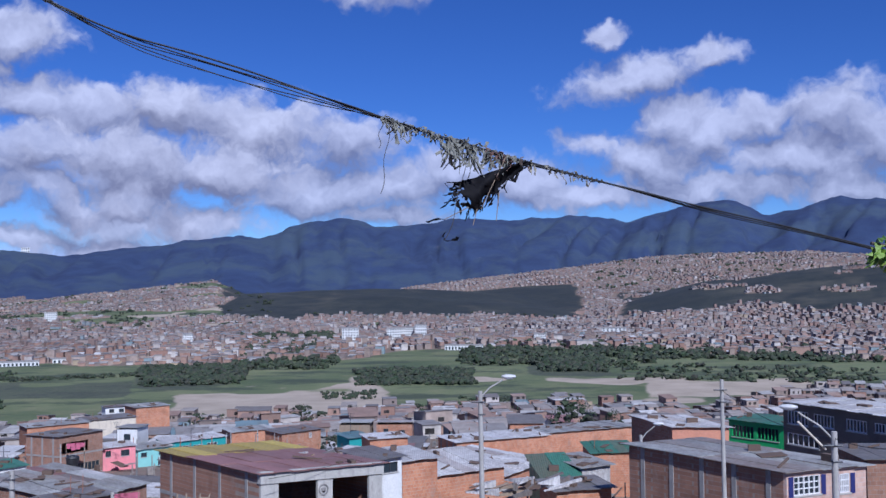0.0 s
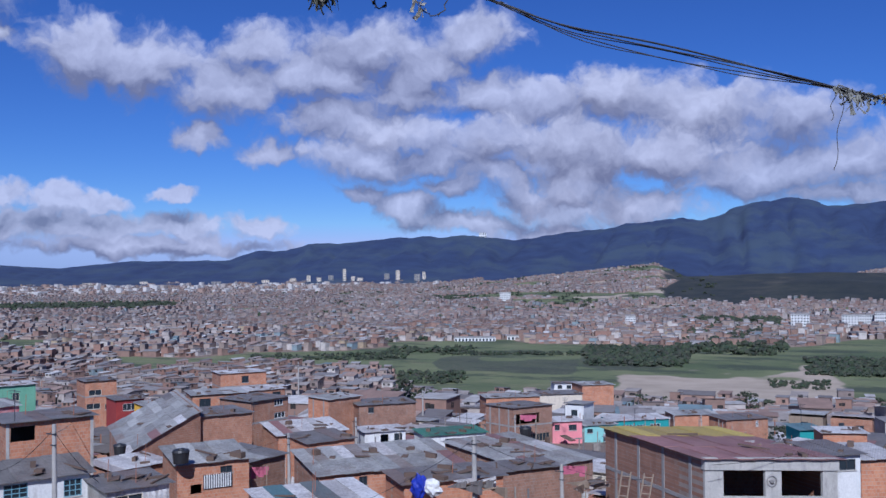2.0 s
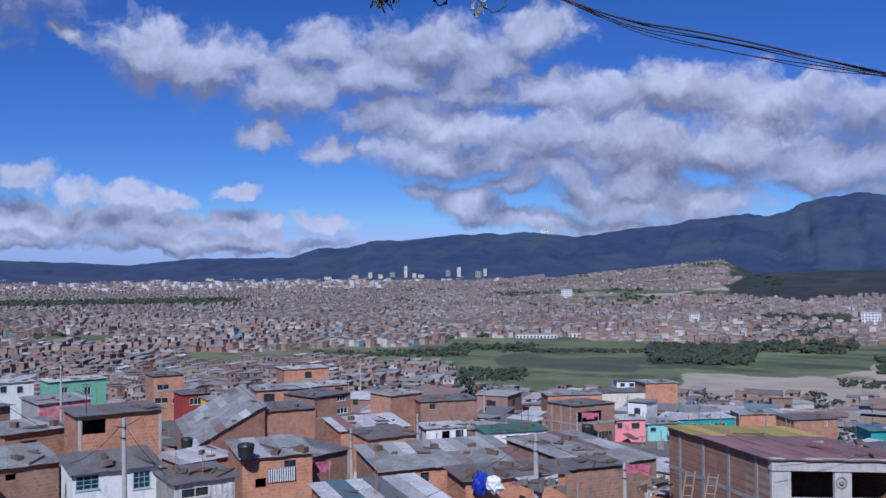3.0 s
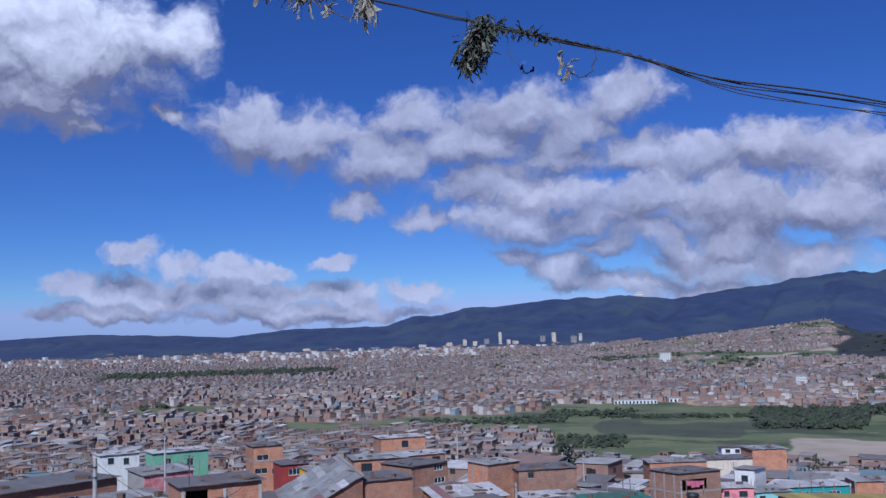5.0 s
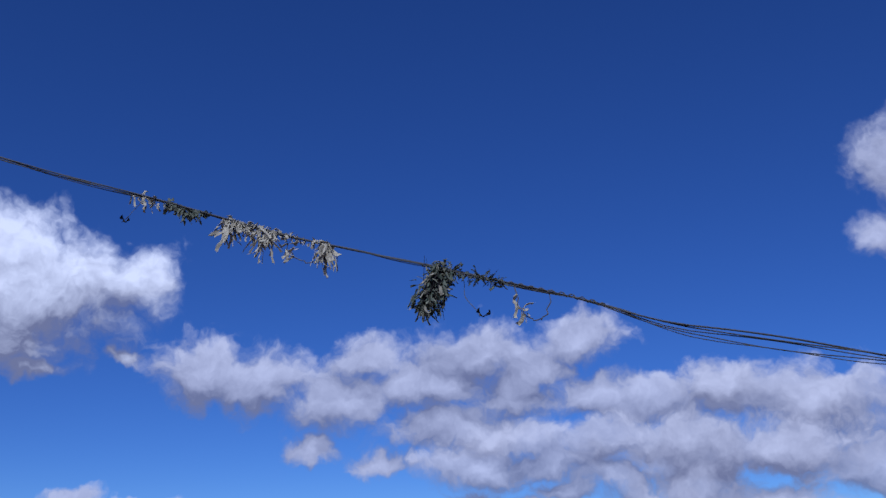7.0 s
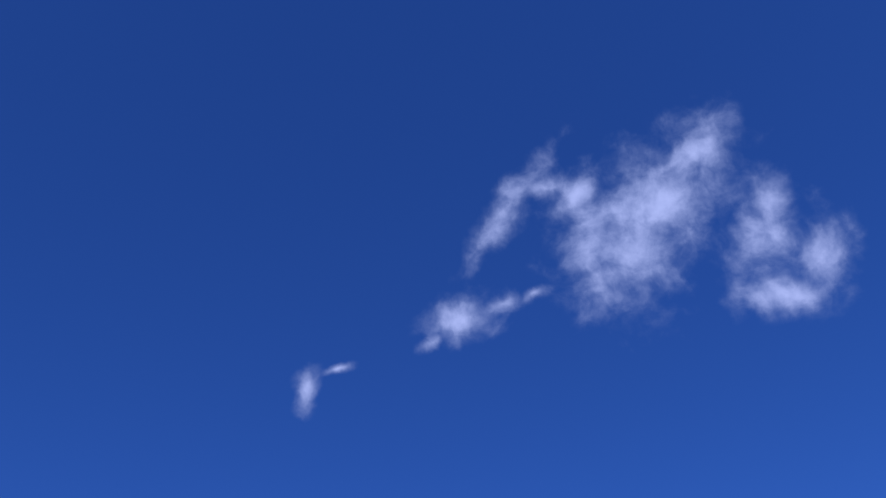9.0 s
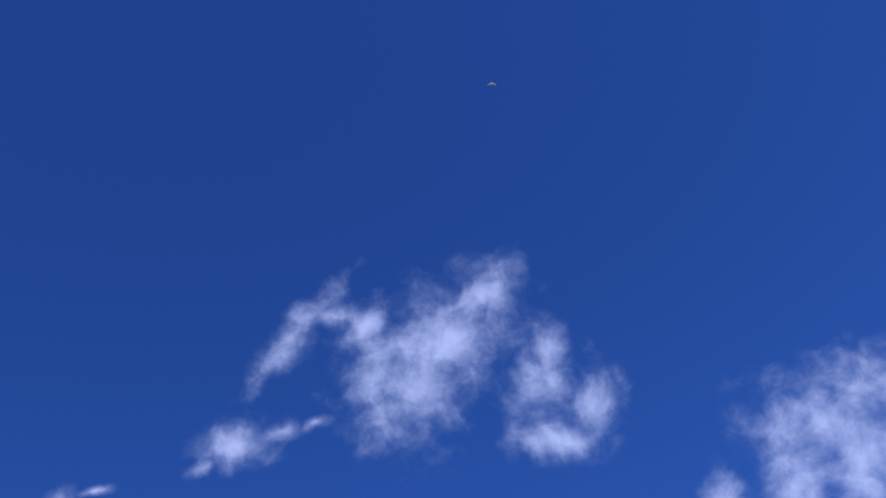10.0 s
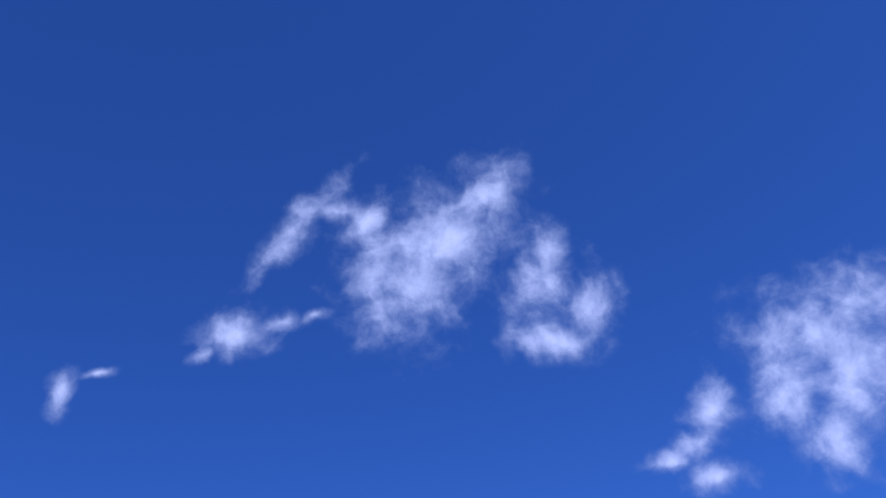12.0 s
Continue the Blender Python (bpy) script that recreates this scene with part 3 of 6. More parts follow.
def build_ground():
    bearings = [-180, -160, -140, -120, -100, -85, -76, -72] + [-72 + k * 1.5 for k in range(1, 27)] + \
        [-33 + k * 0.25 for k in range(1, 405)] + [69, 72, 76, 85, 100, 120, 140, 160, 180]
    rings = [2, 8, 15, 25, 34, 43, 52, 60, 75, 90, 110, 130, 160, 200]
    r = 200.0
    while r < 4980:
        r *= 1.018 if r < 3000 else 1.011
        rings.append(min(r, 4990))
    verts, cover, wood = [], [], []
    for r in rings:
        for az in bearings[:-1]:
            p = spot(az, r)
            verts.append((p.x, p.y, height(az, r)))
            s, g, d, f = land(az, r)
            cover += [s, g, d, 1.0]
            wood.append(f)
    nb = len(bearings) - 1
    faces = [(i * nb + j, i * nb + (j + 1) % nb, (i + 1) * nb + (j + 1) % nb, (i + 1) * nb + j)
             for i in range(len(rings) - 1) for j in range(nb)]
    faces = [f[::-1] for f in faces] + [tuple(range(nb))]
    me = bpy.data.meshes.new("ground")
    me.from_pydata(verts, [], faces)
    a = me.color_attributes.new("cover", "FLOAT_COLOR", "POINT")
    a.data.foreach_set("color", cover)
    b = me.attributes.new("wood", "FLOAT", "POINT")
    b.data.foreach_set("value", wood)
    me.materials.append(M["ground"])
    me.shade_smooth()
    me.update()
    tagged(new("ground", me), "hillside, green river valley and forested mountain range, coloured blue for haze", "ground", kind="structure")


build_ground()

# ---- the many small houses of the far slopes and the plain ----
def raw(name, verts, faces, mats, index=None, parent=None):
    me = bpy.data.meshes.new(name)
    me.from_pydata(verts, [], faces)
    for m in mats:
        me.materials.append(m)
    if index is not None:
        me.polygons.foreach_set("material_index", index)
    me.update()
    ob = new(name, me)
    ob.parent = parent
    return ob


def screens(x, y, r, top):
    """Whether a house with its top there would hide one of the larger houses behind it."""
    for hx, hy, q, ht in FOOT:
        far = math.hypot(hx, hy)
        if far > r and abs(x * hy - y * hx) / far < (q + 3.5) * r / far and (top - EYE_Z) / r > (ht - 3.6 - EYE_Z) / far:
            return True
    return False


def build_many(name, r0, r1, step, keep, size, seed, label):
    rnd = random.Random(seed)
    v, f, k = [], [], []

    def quad(a, b, c, d, m):
        i = len(v)
        v.extend((a, b, c, d))
        f.append((i, i + 1, i + 2, i + 3))
        k.append(m)
    x = -r1
    lo, hi = -27.5, 63.0
    nx = int(2 * r1 / step)
    for ix in range(nx):
        for iy in range(int(r1 / step) + 1):
            px, py = -r1 + ix * step, iy * step
            if (ix % 6 == 0 or iy % 9 == 0) and r1 < 1200:
                continue
            px, py = px + rnd.uniform(-0.28, 0.28) * step, py + rnd.uniform(-0.28, 0.28) * step
            r = math.hypot(px, py)
            if not r0 < r < r1 or rnd.random() > keep:
                continue
            az = math.degrees(math.atan2(-px, py))
            if not lo < az < hi or (r > 2100 and az > 30 and rnd.random() < 0.5):
                continue
            s, g, d, w = land(az, r)
            if max(s, g, d) > 0.35 or w > 0.3:
                continue
            z = height(az, r)
            if r < 240 and (any(math.hypot(px - x, py - y) < q + 2.5 for x, y, q, _ in FOOT) or screens(px, py, r, z + 2.9)):
                continue
            storeys = (1 if rnd.random() < 0.93 else 2) if r < 450 else rnd.choice((1, 1, 1, 2, 2)) if r < 700 else rnd.choice((1, 1, 1, 1, 2, 2, 3)) if r < 1500 else rnd.choice((1, 1, 1, 2))
            a = size * rnd.uniform(0.75, 1.3) * 0.5
            b = size * rnd.uniform(0.8, 1.5) * 0.5
            if rnd.random() < 0.07:
                a *= rnd.uniform(1.6, 3.2)
            h = storeys * (2.5 if r < 700 else 2.1) + rnd.uniform(-0.3, 0.6)
            t = 0.5 * noise.noise(Vector((px, py, 0)) / 160.0) * 2 + rnd.uniform(-0.05, 0.05)
            ca, sa = math.cos(t), math.sin(t)

            def at(lx, ly, lz):
                return (px + lx * ca - ly * sa, py + lx * sa + ly * ca, z + lz)
            tilt = rnd.choice((0.0, 0.25, 0.5, -0.4))
            i = len(v)
            v.extend(at(lx, ly, lz) for lx, ly, lz in ((-a, -b, -3), (a, -b, -3), (a, b, -3), (-a, b, -3),
                                                       (-a, -b, h - tilt), (a, -b, h - tilt), (a, b, h + tilt), (-a, b, h + tilt)))
            f.extend(((i, i + 1, i + 5, i + 4), (i + 1, i + 2, i + 6, i + 5), (i + 2, i + 3, i + 7, i + 6), (i + 3, i, i + 4, i + 7)))
            k.extend((0, 0, 0, 0))
            e = 0.25
            i = len(v)
            v.extend(at(lx, ly, lz) for lx, ly, lz in ((-a - e, -b - e, h - tilt + 0.02), (a + e, -b - e, h - tilt + 0.02), (a + e, b + e, h + tilt + 0.02), (-a - e, b + e, h + tilt + 0.02)))
            v.extend(at(lx, ly, lz) for lx, ly, lz in ((-a - e, -b - e, h - tilt + 0.14), (a + e, -b - e, h - tilt + 0.14), (a + e, b + e, h + tilt + 0.14), (-a - e, b + e, h + tilt + 0.14)))
            f.extend(((i + 4, i + 5, i + 6, i + 7), (i, i + 1, i + 5, i + 4), (i + 1, i + 2, i + 6, i + 5), (i + 3, i, i + 4, i + 7)))
            k.extend((1, 1, 1, 1))
            if r < 700:
                for storey in range(storeys):
                    for _ in range(rnd.choice((1, 2, 2))):
                        wx, wz, ww, wh = rnd.uniform(-a * 0.7, a * 0.7), storey * 2.5 + 1.0, rnd.uniform(0.4, 0.8), rnd.uniform(0.9, 1.3)
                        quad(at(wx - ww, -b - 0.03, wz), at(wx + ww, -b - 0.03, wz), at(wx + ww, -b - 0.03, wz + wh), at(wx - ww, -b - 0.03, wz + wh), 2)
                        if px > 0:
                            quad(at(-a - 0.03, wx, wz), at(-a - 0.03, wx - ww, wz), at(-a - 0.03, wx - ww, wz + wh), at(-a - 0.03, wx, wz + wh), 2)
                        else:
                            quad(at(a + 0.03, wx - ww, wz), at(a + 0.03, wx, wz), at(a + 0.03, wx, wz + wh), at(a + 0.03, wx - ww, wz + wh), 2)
    ob = raw(name, v, f, [M["many_walls"] if r1 < 1200 else M["hazed_walls"], M["many_roofs"] if r1 < 1200 else M["hazed_roofs"], M["painted_dark"]], k)
    return tagged(ob, label, "houses", kind="stuff")


FOOT = []
FOOT += [(-11, 60, 5.7, 59.2), (-47, 41, 2.5, 57.9), (-52, 46, 2.7, 60.3), (-59, 44, 2.5, 58.9), (-70, 44, 5.2, 59.2), (-61, 48, 1.8, 58.0), (-54, 39, 2.4, 57.9), (-53, 33, 2.7, 58.6), (-115, 95, 3.9, 54.0), (-126, 93, 2.9, 53.3), (-100, 80, 3.2, 53.7), (-108, 87, 3.7, 52.7), (-125, 123, 2.9, 51.4), (-111, 115, 2.5, 49.8), (-105, 114, 1.8, 49.5), (-75, 81, 9.1, 52.0), (-68, 84, 3.2, 54.5), (-82, 101, 3.4, 53.9), (-73, 97, 2.9, 54.2), (-122, 158, 4.6, 49.4)]
FOOT += [(-101, 137, 3.3, 49.4), (-80, 126, 3.1, 50.3), (-73, 130, 4.5, 49.4), (-60, 90, 3.9, 52.3), (-53, 81, 2.6, 53.2), (-56, 99, 2.4, 51.1), (-49, 103, 3.7, 50.8), (-36, 63, 5.5, 55.6), (-31, 46, 3.1, 56.9), (-44, 54, 2.5, 56.9), (-42, 44, 1.8, 57.3), (-58, 60, 2.5, 54.1), (-48, 62, 2.5, 55.3), (-27, 56, 3.4, 56.6), (-51, 129, 3.3, 50.3), (-47, 138, 2.3, 47.2), (-44, 142, 2.8, 46.3), (-40, 152, 4.7, 45.9), (-69, 173, 5.2, 45.5), (-63, 181, 4.4, 45.4)]
FOOT += [(-62, 203, 3.5, 44.8), (-71, 209, 2.8, 43.9), (-31, 79, 5.4, 53.7), (-26, 68, 2.5, 55.2), (-34, 167, 3.7, 45.1), (-24, 156, 3.6, 46.5), (-11, 121, 1.8, 50.9), (-7, 114, 2.3, 52.0), (-8, 88, 2.3, 54.2), (-3, 67, 2.2, 58.0), (-5, 64, 1.8, 58.6), (0, 74, 3.4, 55.9), (4, 80, 3.7, 54.9), (6, 111, 5.7, 52.3), (17, 119, 6.1, 52.1), (7, 65, 1.8, 57.2), (9, 66, 1.8, 57.6), (8, 59, 1.7, 57.7), (17, 100, 2.3, 52.6), (16, 51, 4.9, 60.7)]
FOOT += [(20, 81, 3.1, 58.1), (29, 86, 2.8, 57.4), (30, 67, 5.9, 60.9), (24, 53, 2.2, 60.4)]

build_many("hillside_houses", 168, 1000, 6.6, 0.9, 4.9, 3, "crowded small brick houses on the hillside and valley edge")
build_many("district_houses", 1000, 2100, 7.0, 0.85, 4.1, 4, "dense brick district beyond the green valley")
build_many("distant_houses", 2100, 4300, 11.5, 0.75, 4.4, 5, "far city blocks at the mountain's foot, with haze painted into their colours")

def build_midrises():
    """Pale apartment and office blocks of the far city."""
    rnd = random.Random(6)
    v, f = [], []
    for _ in range(420):
        az, r = rnd.choice((rnd.uniform(26, 60), rnd.gauss(35, 3.5), rnd.gauss(46, 5))), rnd.uniform(2300, 3220)
        a, b, h = rnd.uniform(3, 8), rnd.uniform(3, 7), rnd.choice((4, 5, 6, 8, 12)) * rnd.uniform(0.7, 1.2)
        if az < 33 and r < 3000:
            continue
        p, z = spot(az, r), height(az, r)
        i = len(v)
        v.extend((p.x + x * a, p.y + y * b, z + t) for t in (-3, h) for x, y in ((-1, -1), (1, -1), (1, 1), (-1, 1)))
        f.extend(tuple(i + k for k in q) for q in ((4, 5, 6, 7), (0, 1, 5, 4), (1, 2, 6, 5), (2, 3, 7, 6), (3, 0, 4, 7)))
    tagged(raw("midrise_blocks", v, f, [M["midrise"]]), "pale mid-rise blocks of the far city", "buildings", kind="stuff")


build_midrises()

# ---- small helpers for things ----
def part(name, bm, mat, parent=None, label=""):
    me = bpy.data.meshes.new(name)
    bm.to_mesh(me)
    bm.free()
    for m in (mat if isinstance(mat, (list, tuple)) else [mat]):
        me.materials.append(m)
    ob = new(name, me)
    ob.parent = parent
    return tagged(ob, label)


def thing(name, label, category, place=(0, 0, 0), group=""):
    ob = new(name)
    ob.location = place
    ob.empty_display_size = 0.3
    return tagged(ob, label, category, group)


def hexa(bm, c):
    """A solid from its eight corners: bottom four, then top four."""
    v = [bm.verts.new(p) for p in c]
    for q in ((3, 2, 1, 0), (4, 5, 6, 7), (0, 1, 5, 4), (1, 2, 6, 5), (2, 3, 7, 6), (3, 0, 4, 7)):
        bm.faces.new([v[k] for k in q])
    return v


def slab(bm, o, u, v, s0, s1, d0, d1, z0, z1, z0b=None, z1b=None):
    """A solid in a frame of plan axes u and v; z0b and z1b are the levels at s1."""
    z0b, z1b = z0 if z0b is None else z0b, z1 if z1b is None else z1b
    pts = []
    for za, zb in ((z0, z0b), (z1, z1b)):
        for s, d, z in ((s0, d0, za), (s1, d0, zb), (s1, d1, zb), (s0, d1, za)):
            pts.append((o[0] + u[0] * s + v[0] * d, o[1] + u[1] * s + v[1] * d, z))
    hexa(bm, pts)


def rod(bm, a, b, r0, r1=None, n=8):
    """A tapered round bar between two points."""
    r1 = r0 if r1 is None else r1
    a, b = Vector(a), Vector(b)
    q = (b - a).to_track_quat("Z", "Y")
    rings = []
    for p, r in ((a, r0), (b, r1)):
        rings.append([bm.verts.new(p + q @ Vector((math.cos(k * math.tau / n) * r, math.sin(k * math.tau / n) * r, 0))) for k in range(n)])
    for k in range(n):
        bm.faces.new((rings[0][k], rings[0][(k + 1) % n], rings[1][(k + 1) % n], rings[1][k]))
    bm.faces.new(rings[0][::-1])
    bm.faces.new(rings[1])


def tube(bm, points, r, n=6):
    """A bent round bar through points."""
    pts = [Vector(p) for p in points]
    rings = []
    for i, p in enumerate(pts):
        d = (pts[min(i + 1, len(pts) - 1)] - pts[max(i - 1, 0)]).normalized()
        q = d.to_track_quat("Z", "Y")
        rings.append([bm.verts.new(p + q @ Vector((math.cos(k * math.tau / n) * r, math.sin(k * math.tau / n) * r, 0))) for k in range(n)])
    for a, b in zip(rings, rings[1:]):
        for k in range(n):
            bm.faces.new((a[k], a[(k + 1) % n], b[(k + 1) % n], b[k]))
    bm.faces.new(rings[0][::-1])
    bm.faces.new(rings[-1])


# ---- houses ----
ART = random.Random(11)
FRAMES = {"blue": ("steel_blue", 3, 3), "white": ("white_frame", 3, 1), "cream": ("cream", 2, 1), "dark": ("dark_steel", 2, 1), "bars": ("white_frame", 5, 3),
          "greenbars": ("green_frame", 6, 1), "greybars": ("white_frame", 6, 1), "red": ("red_paint", 1, 1), "slat": ("wood", 9, 1)}


def wall(bm, o, u, v, length, z0, za, zb, thick, holes=()):
    """A wall with openings through it; its top runs from za to zb."""
    ss = sorted({0.0, length, *[h[0] for h in holes], *[h[1] for h in holes]})
    for s0, s1 in zip(ss, ss[1:]):
        if s1 - s0 < 0.01:
            continue
        ta, tb = za + (zb - za) * s0 / length, za + (zb - za) * s1 / length
        cut = sorted((h[2], h[3]) for h in holes if h[0] <= s0 + 0.005 and h[1] >= s1 - 0.005)
        low = z0
        for b, t in cut:
            if z0 + b > low + 0.01:
                slab(bm, o, u, v, s0, s1, 0, thick, low, z0 + b)
            low = max(low, z0 + t)
        slab(bm, o, u, v, s0, s1, 0, thick, low, ta, low, tb)


def window(owner, o, u, v, z0, s0, s1, b, t, kind):
    frame_mat, nx, nz = FRAMES[kind]
    bm = bmesh.new()
    e = 0.05 if kind in ("bars", "greenbars", "greybars", "slat") else 0.045
    zb, zt = z0 + b, z0 + t
    for k in range(nx + 1):
        s = s0 + (s1 - s0 - e) * k / nx
        slab(bm, o, u, v, s, s + e, 0.02, 0.07, zb, zt)
    for k in range(nz + 1):
        z = zb + (zt - zb - e) * k / nz
        slab(bm, o, u, v, s0, s1, 0.015, 0.065, z, z + e)
    w = part("window", bm, M[frame_mat], owner)
    bm = bmesh.new()
    slab(bm, o, u, v, s0, s1, 0.09, 0.10, zb, zt)
    part("pane", bm, M["glass"], w)
    bm = bmesh.new()
    slab(bm, o, u, v, s0 - 0.06, s1 + 0.06, -0.05, 0.0, zb - 0.08, zb - 0.002)
    part("sill", bm, M["concrete"], owner)


SHEETS = ("zinc", "zinc_pale", "zinc_dark", "rust")


def house(name, label, fl, fr, bl, z0, za, zb, rise, mats, roof, holes, cols=0, band=0, patch=0, clutter=0, corner=0, cloth=0, strips=0, yellow=0, navy=0):
    """A house on a leaning-square plan: front from fl to fr, side from fl to bl; the front's top runs from za to zb, the roof rises towards the back."""
    rnd = random.Random(len(label) * 37 + int(abs(fl[0]) * 10))
    base = Vector((fl[0], fl[1], z0))
    own = thing(name, label, "house", base, "hillside houses")
    a, b, c = (Vector((*p, 0)) - Vector((fl[0], fl[1], 0)) for p in (fl, fr, bl))
    w, d = b.length, c.length
    u, v = b / w, c / d
    z1a, z1b = za - z0, zb - z0
    t = 0.18
    o = Vector((0, 0, 0))
    top = max(z1a, z1b)
    bm = bmesh.new()
    wall(bm, o, u, v, w, 0, z1a, z1b, t, holes)
    bmesh.ops.remove_doubles(bm, verts=bm.verts, dist=0.002)
    part("front_wall", bm, M[mats[0]], own)
    bm = bmesh.new()
    wall(bm, o + v * (t + 0.002), v, u, d - t, 0, z1a, z1a + rise, t)
    left = part("side_wall", bm, M[mats[1]], own)
    bm = bmesh.new()
    wall(bm, u * (w - t) + v * (t + 0.002), v, u, d - t, 0, z1b, z1b + rise, t)
    part("side_wall", bm, M[mats[2]], own)
    bm = bmesh.new()
    wall(bm, v * (d - t) + u * (t + 0.002), u, v, w - 2 * t - 0.004, 0, z1a + rise, z1b + rise, t - 0.01)
    part("back_wall", bm, M[mats[2]], own)
    for q in holes:
        if q[4] != "open":
            window(own, o, u, v, 0, *q)
    # upright columns on the long side and ties at floor levels
    for k in range(cols):
        s = d * (k + 0.5) / cols if cols > 1 else d * 0.5
        bm = bmesh.new()
        slab(bm, o, v, u, s - 0.13, s + 0.13, -0.035, 0.0, 0, z1a + rise * s / d)
        part("column", bm, M["render_grey"], own)
    if band:
        for z in (z1a - 2.55, z1a - 5.1):
            if z > 0.5:
                bm = bmesh.new()
                slab(bm, o, u, v, -0.02, w + 0.02, -0.03, 0.0, z - 0.11, z + 0.11)
                part("tie_beam", bm, M["render_grey"], own)
                bm = bmesh.new()
                slab(bm, o, v, u, 0, d, -0.03, 0.0, z - 0.11, z + 0.11)
                part("tie_beam", bm, M["render_grey"], own)
                break
    if corner:
        for s in (0.0, w - 0.2):
            bm = bmesh.new()
            slab(bm, o, u, v, s, s + 0.2, -0.03, 0.0, 0, z1a)
            part("column", bm, M["concrete"], own)
    # roof: overlapping sheets on a slope
    rf = new("roof")
    rf.parent = own
    bm = bmesh.new()
    e = 0.28
    n = max(2, round(w / 0.95))
    rows = max(1, round(d / 4.0))
    bm.free()
    for i in range(n):
        for j in range(rows):
            s0, s1 = -e + (w + 2 * e) * i / n, -e + (w + 2 * e) * (i + 1) / n + 0.04
            d0, d1 = -e + (d + 2 * e) * j / rows, -e + (d + 2 * e) * (j + 1) / rows + 0.06
            lift = 0.03 * ((i + j) % 2) + rnd.uniform(0.0, 0.03)
            mat = roof
            if patch and rnd.random() < patch * 0.035:
                mat = rnd.choice(SHEETS)
            if strips and i in (1, 3):
                mat = "blue_sheet"
            if yellow and d0 > d * 0.45:
                mat = "yellow_sheet"

            def level(s, dd):
                k = min(1.0, max(0.0, s / w))
                return z1a + (z1b - z1a) * k + rise * dd / d + 0.03 + lift
            bm = bmesh.new()
            p = []
            for th in (0.0, 0.035):
                for s, dd in ((s0, d0), (s1, d0), (s1, d1), (s0, d1)):
                    q = u * s + v * dd
                    p.append((q.x, q.y, level(s, dd) + th))
            hexa(bm, p)
            part("roof_sheet", bm, M[mat], rf)
    if name == "unfinished_house":
        bm = bmesh.new()
        slab(bm, o, u, v, -0.05, w + 0.05, -0.09, 0.25, z1a - 0.55, z1a + 0.12)
        part("parapet", bm, M["concrete"], own, "heavy bare concrete beam over the openings")
        medal = bmesh.new()
        mid = u * (w * 0.505) - v * 0.02 + Vector((0, 0, z1a - 1.15))
        for k in range(12):
            a0, a1 = math.tau * k / 12, math.tau * (k + 1) / 12
            rod(medal, mid + u * 0.26 * math.cos(a0) + Vector((0, 0, 0.3 * math.sin(a0))), mid + u * 0.26 * math.cos(a1) + Vector((0, 0, 0.3 * math.sin(a1))), 0.05, n=5)
        bmesh.ops.create_icosphere(medal, subdivisions=1, radius=0.17, matrix=Matrix.Translation(mid))
        part("medallion", medal, M["render_grey"], own, "round dark medallion on the middle pillar")
        bm = bmesh.new()
        slab(bm, o, u, v, 0.2, w - 0.2, d * 0.45, d * 0.47, 0.3, z1a - 0.1)
        part("inner_wall", bm, M["brick_dark"], own)
    if navy:
        for q in holes:
            for s in (q[0] - 0.32, q[1] + 0.04):
                bm = bmesh.new()
                slab(bm, o, u, v, s, s + 0.26, -0.04, 0.0, q[2] - 0.05, q[3])
                part("shutter", bm, M["navy"], own, "navy blue shutter")
    if cloth:
        bm = bmesh.new()
        for k in range(12):
            slab(bm, o, u, v, w * 0.36 + k * 0.16, w * 0.36 + k * 0.16 + 0.08, -0.10, -0.08, z1a - 1.75, z1a - 0.85 + 0.02 * (k % 3))
        part("awning_strip", bm, M["white"], own, "black and white striped cloth")
        bm = bmesh.new()
        slab(bm, o, u, v, w * 0.35, w * 0.35 + 1.98, -0.075, -0.06, z1a - 1.78, z1a - 0.83)
        part("awning", bm, M["dark_steel"], own)
    for k in range(clutter + (4 if w > 3 else 1)):
        bm = bmesh.new()
        s, dd = rnd.uniform(0.3, w - 0.3), rnd.uniform(0.2, d * 0.8)
        q = u * s + v * dd
        zz = z1a + (z1b - z1a) * s / w + rise * dd / d + 0.1
        x, y, h = rnd.uniform(0.1, 0.5), rnd.uniform(0.1, 0.3), rnd.uniform(0.08, 0.4)
        ax, ay = Vector((math.cos(k), math.sin(k), 0)), Vector((-math.sin(k), math.cos(k), 0))
        kind = rnd.random()
        if kind < 0.35:
            slab(bm, q, ax, ay, -x, x, -y, y, zz - 0.05, zz + h)
        elif kind < 0.6:
            slab(bm, q, ax, ay, -x * 2.2, x * 2.2, -0.06, 0.06, zz - 0.03, zz + 0.05, zz + 0.1, zz + 0.2)
        elif kind < 0.85:
            slab(bm, q, ax, ay, -x * 1.6, x * 1.6, -y * 2, y * 2, zz - 0.02, zz + 0.03, zz + 0.08, zz + 0.13)
        else:
            rod(bm, q + Vector((0, 0, zz - 0.1)), q + Vector((x * 0.2, 0, zz + 1.0 + h)), 0.025, 0.02, 5)
        part("roof_clutter", bm, M["clutter"], rf)
    return own


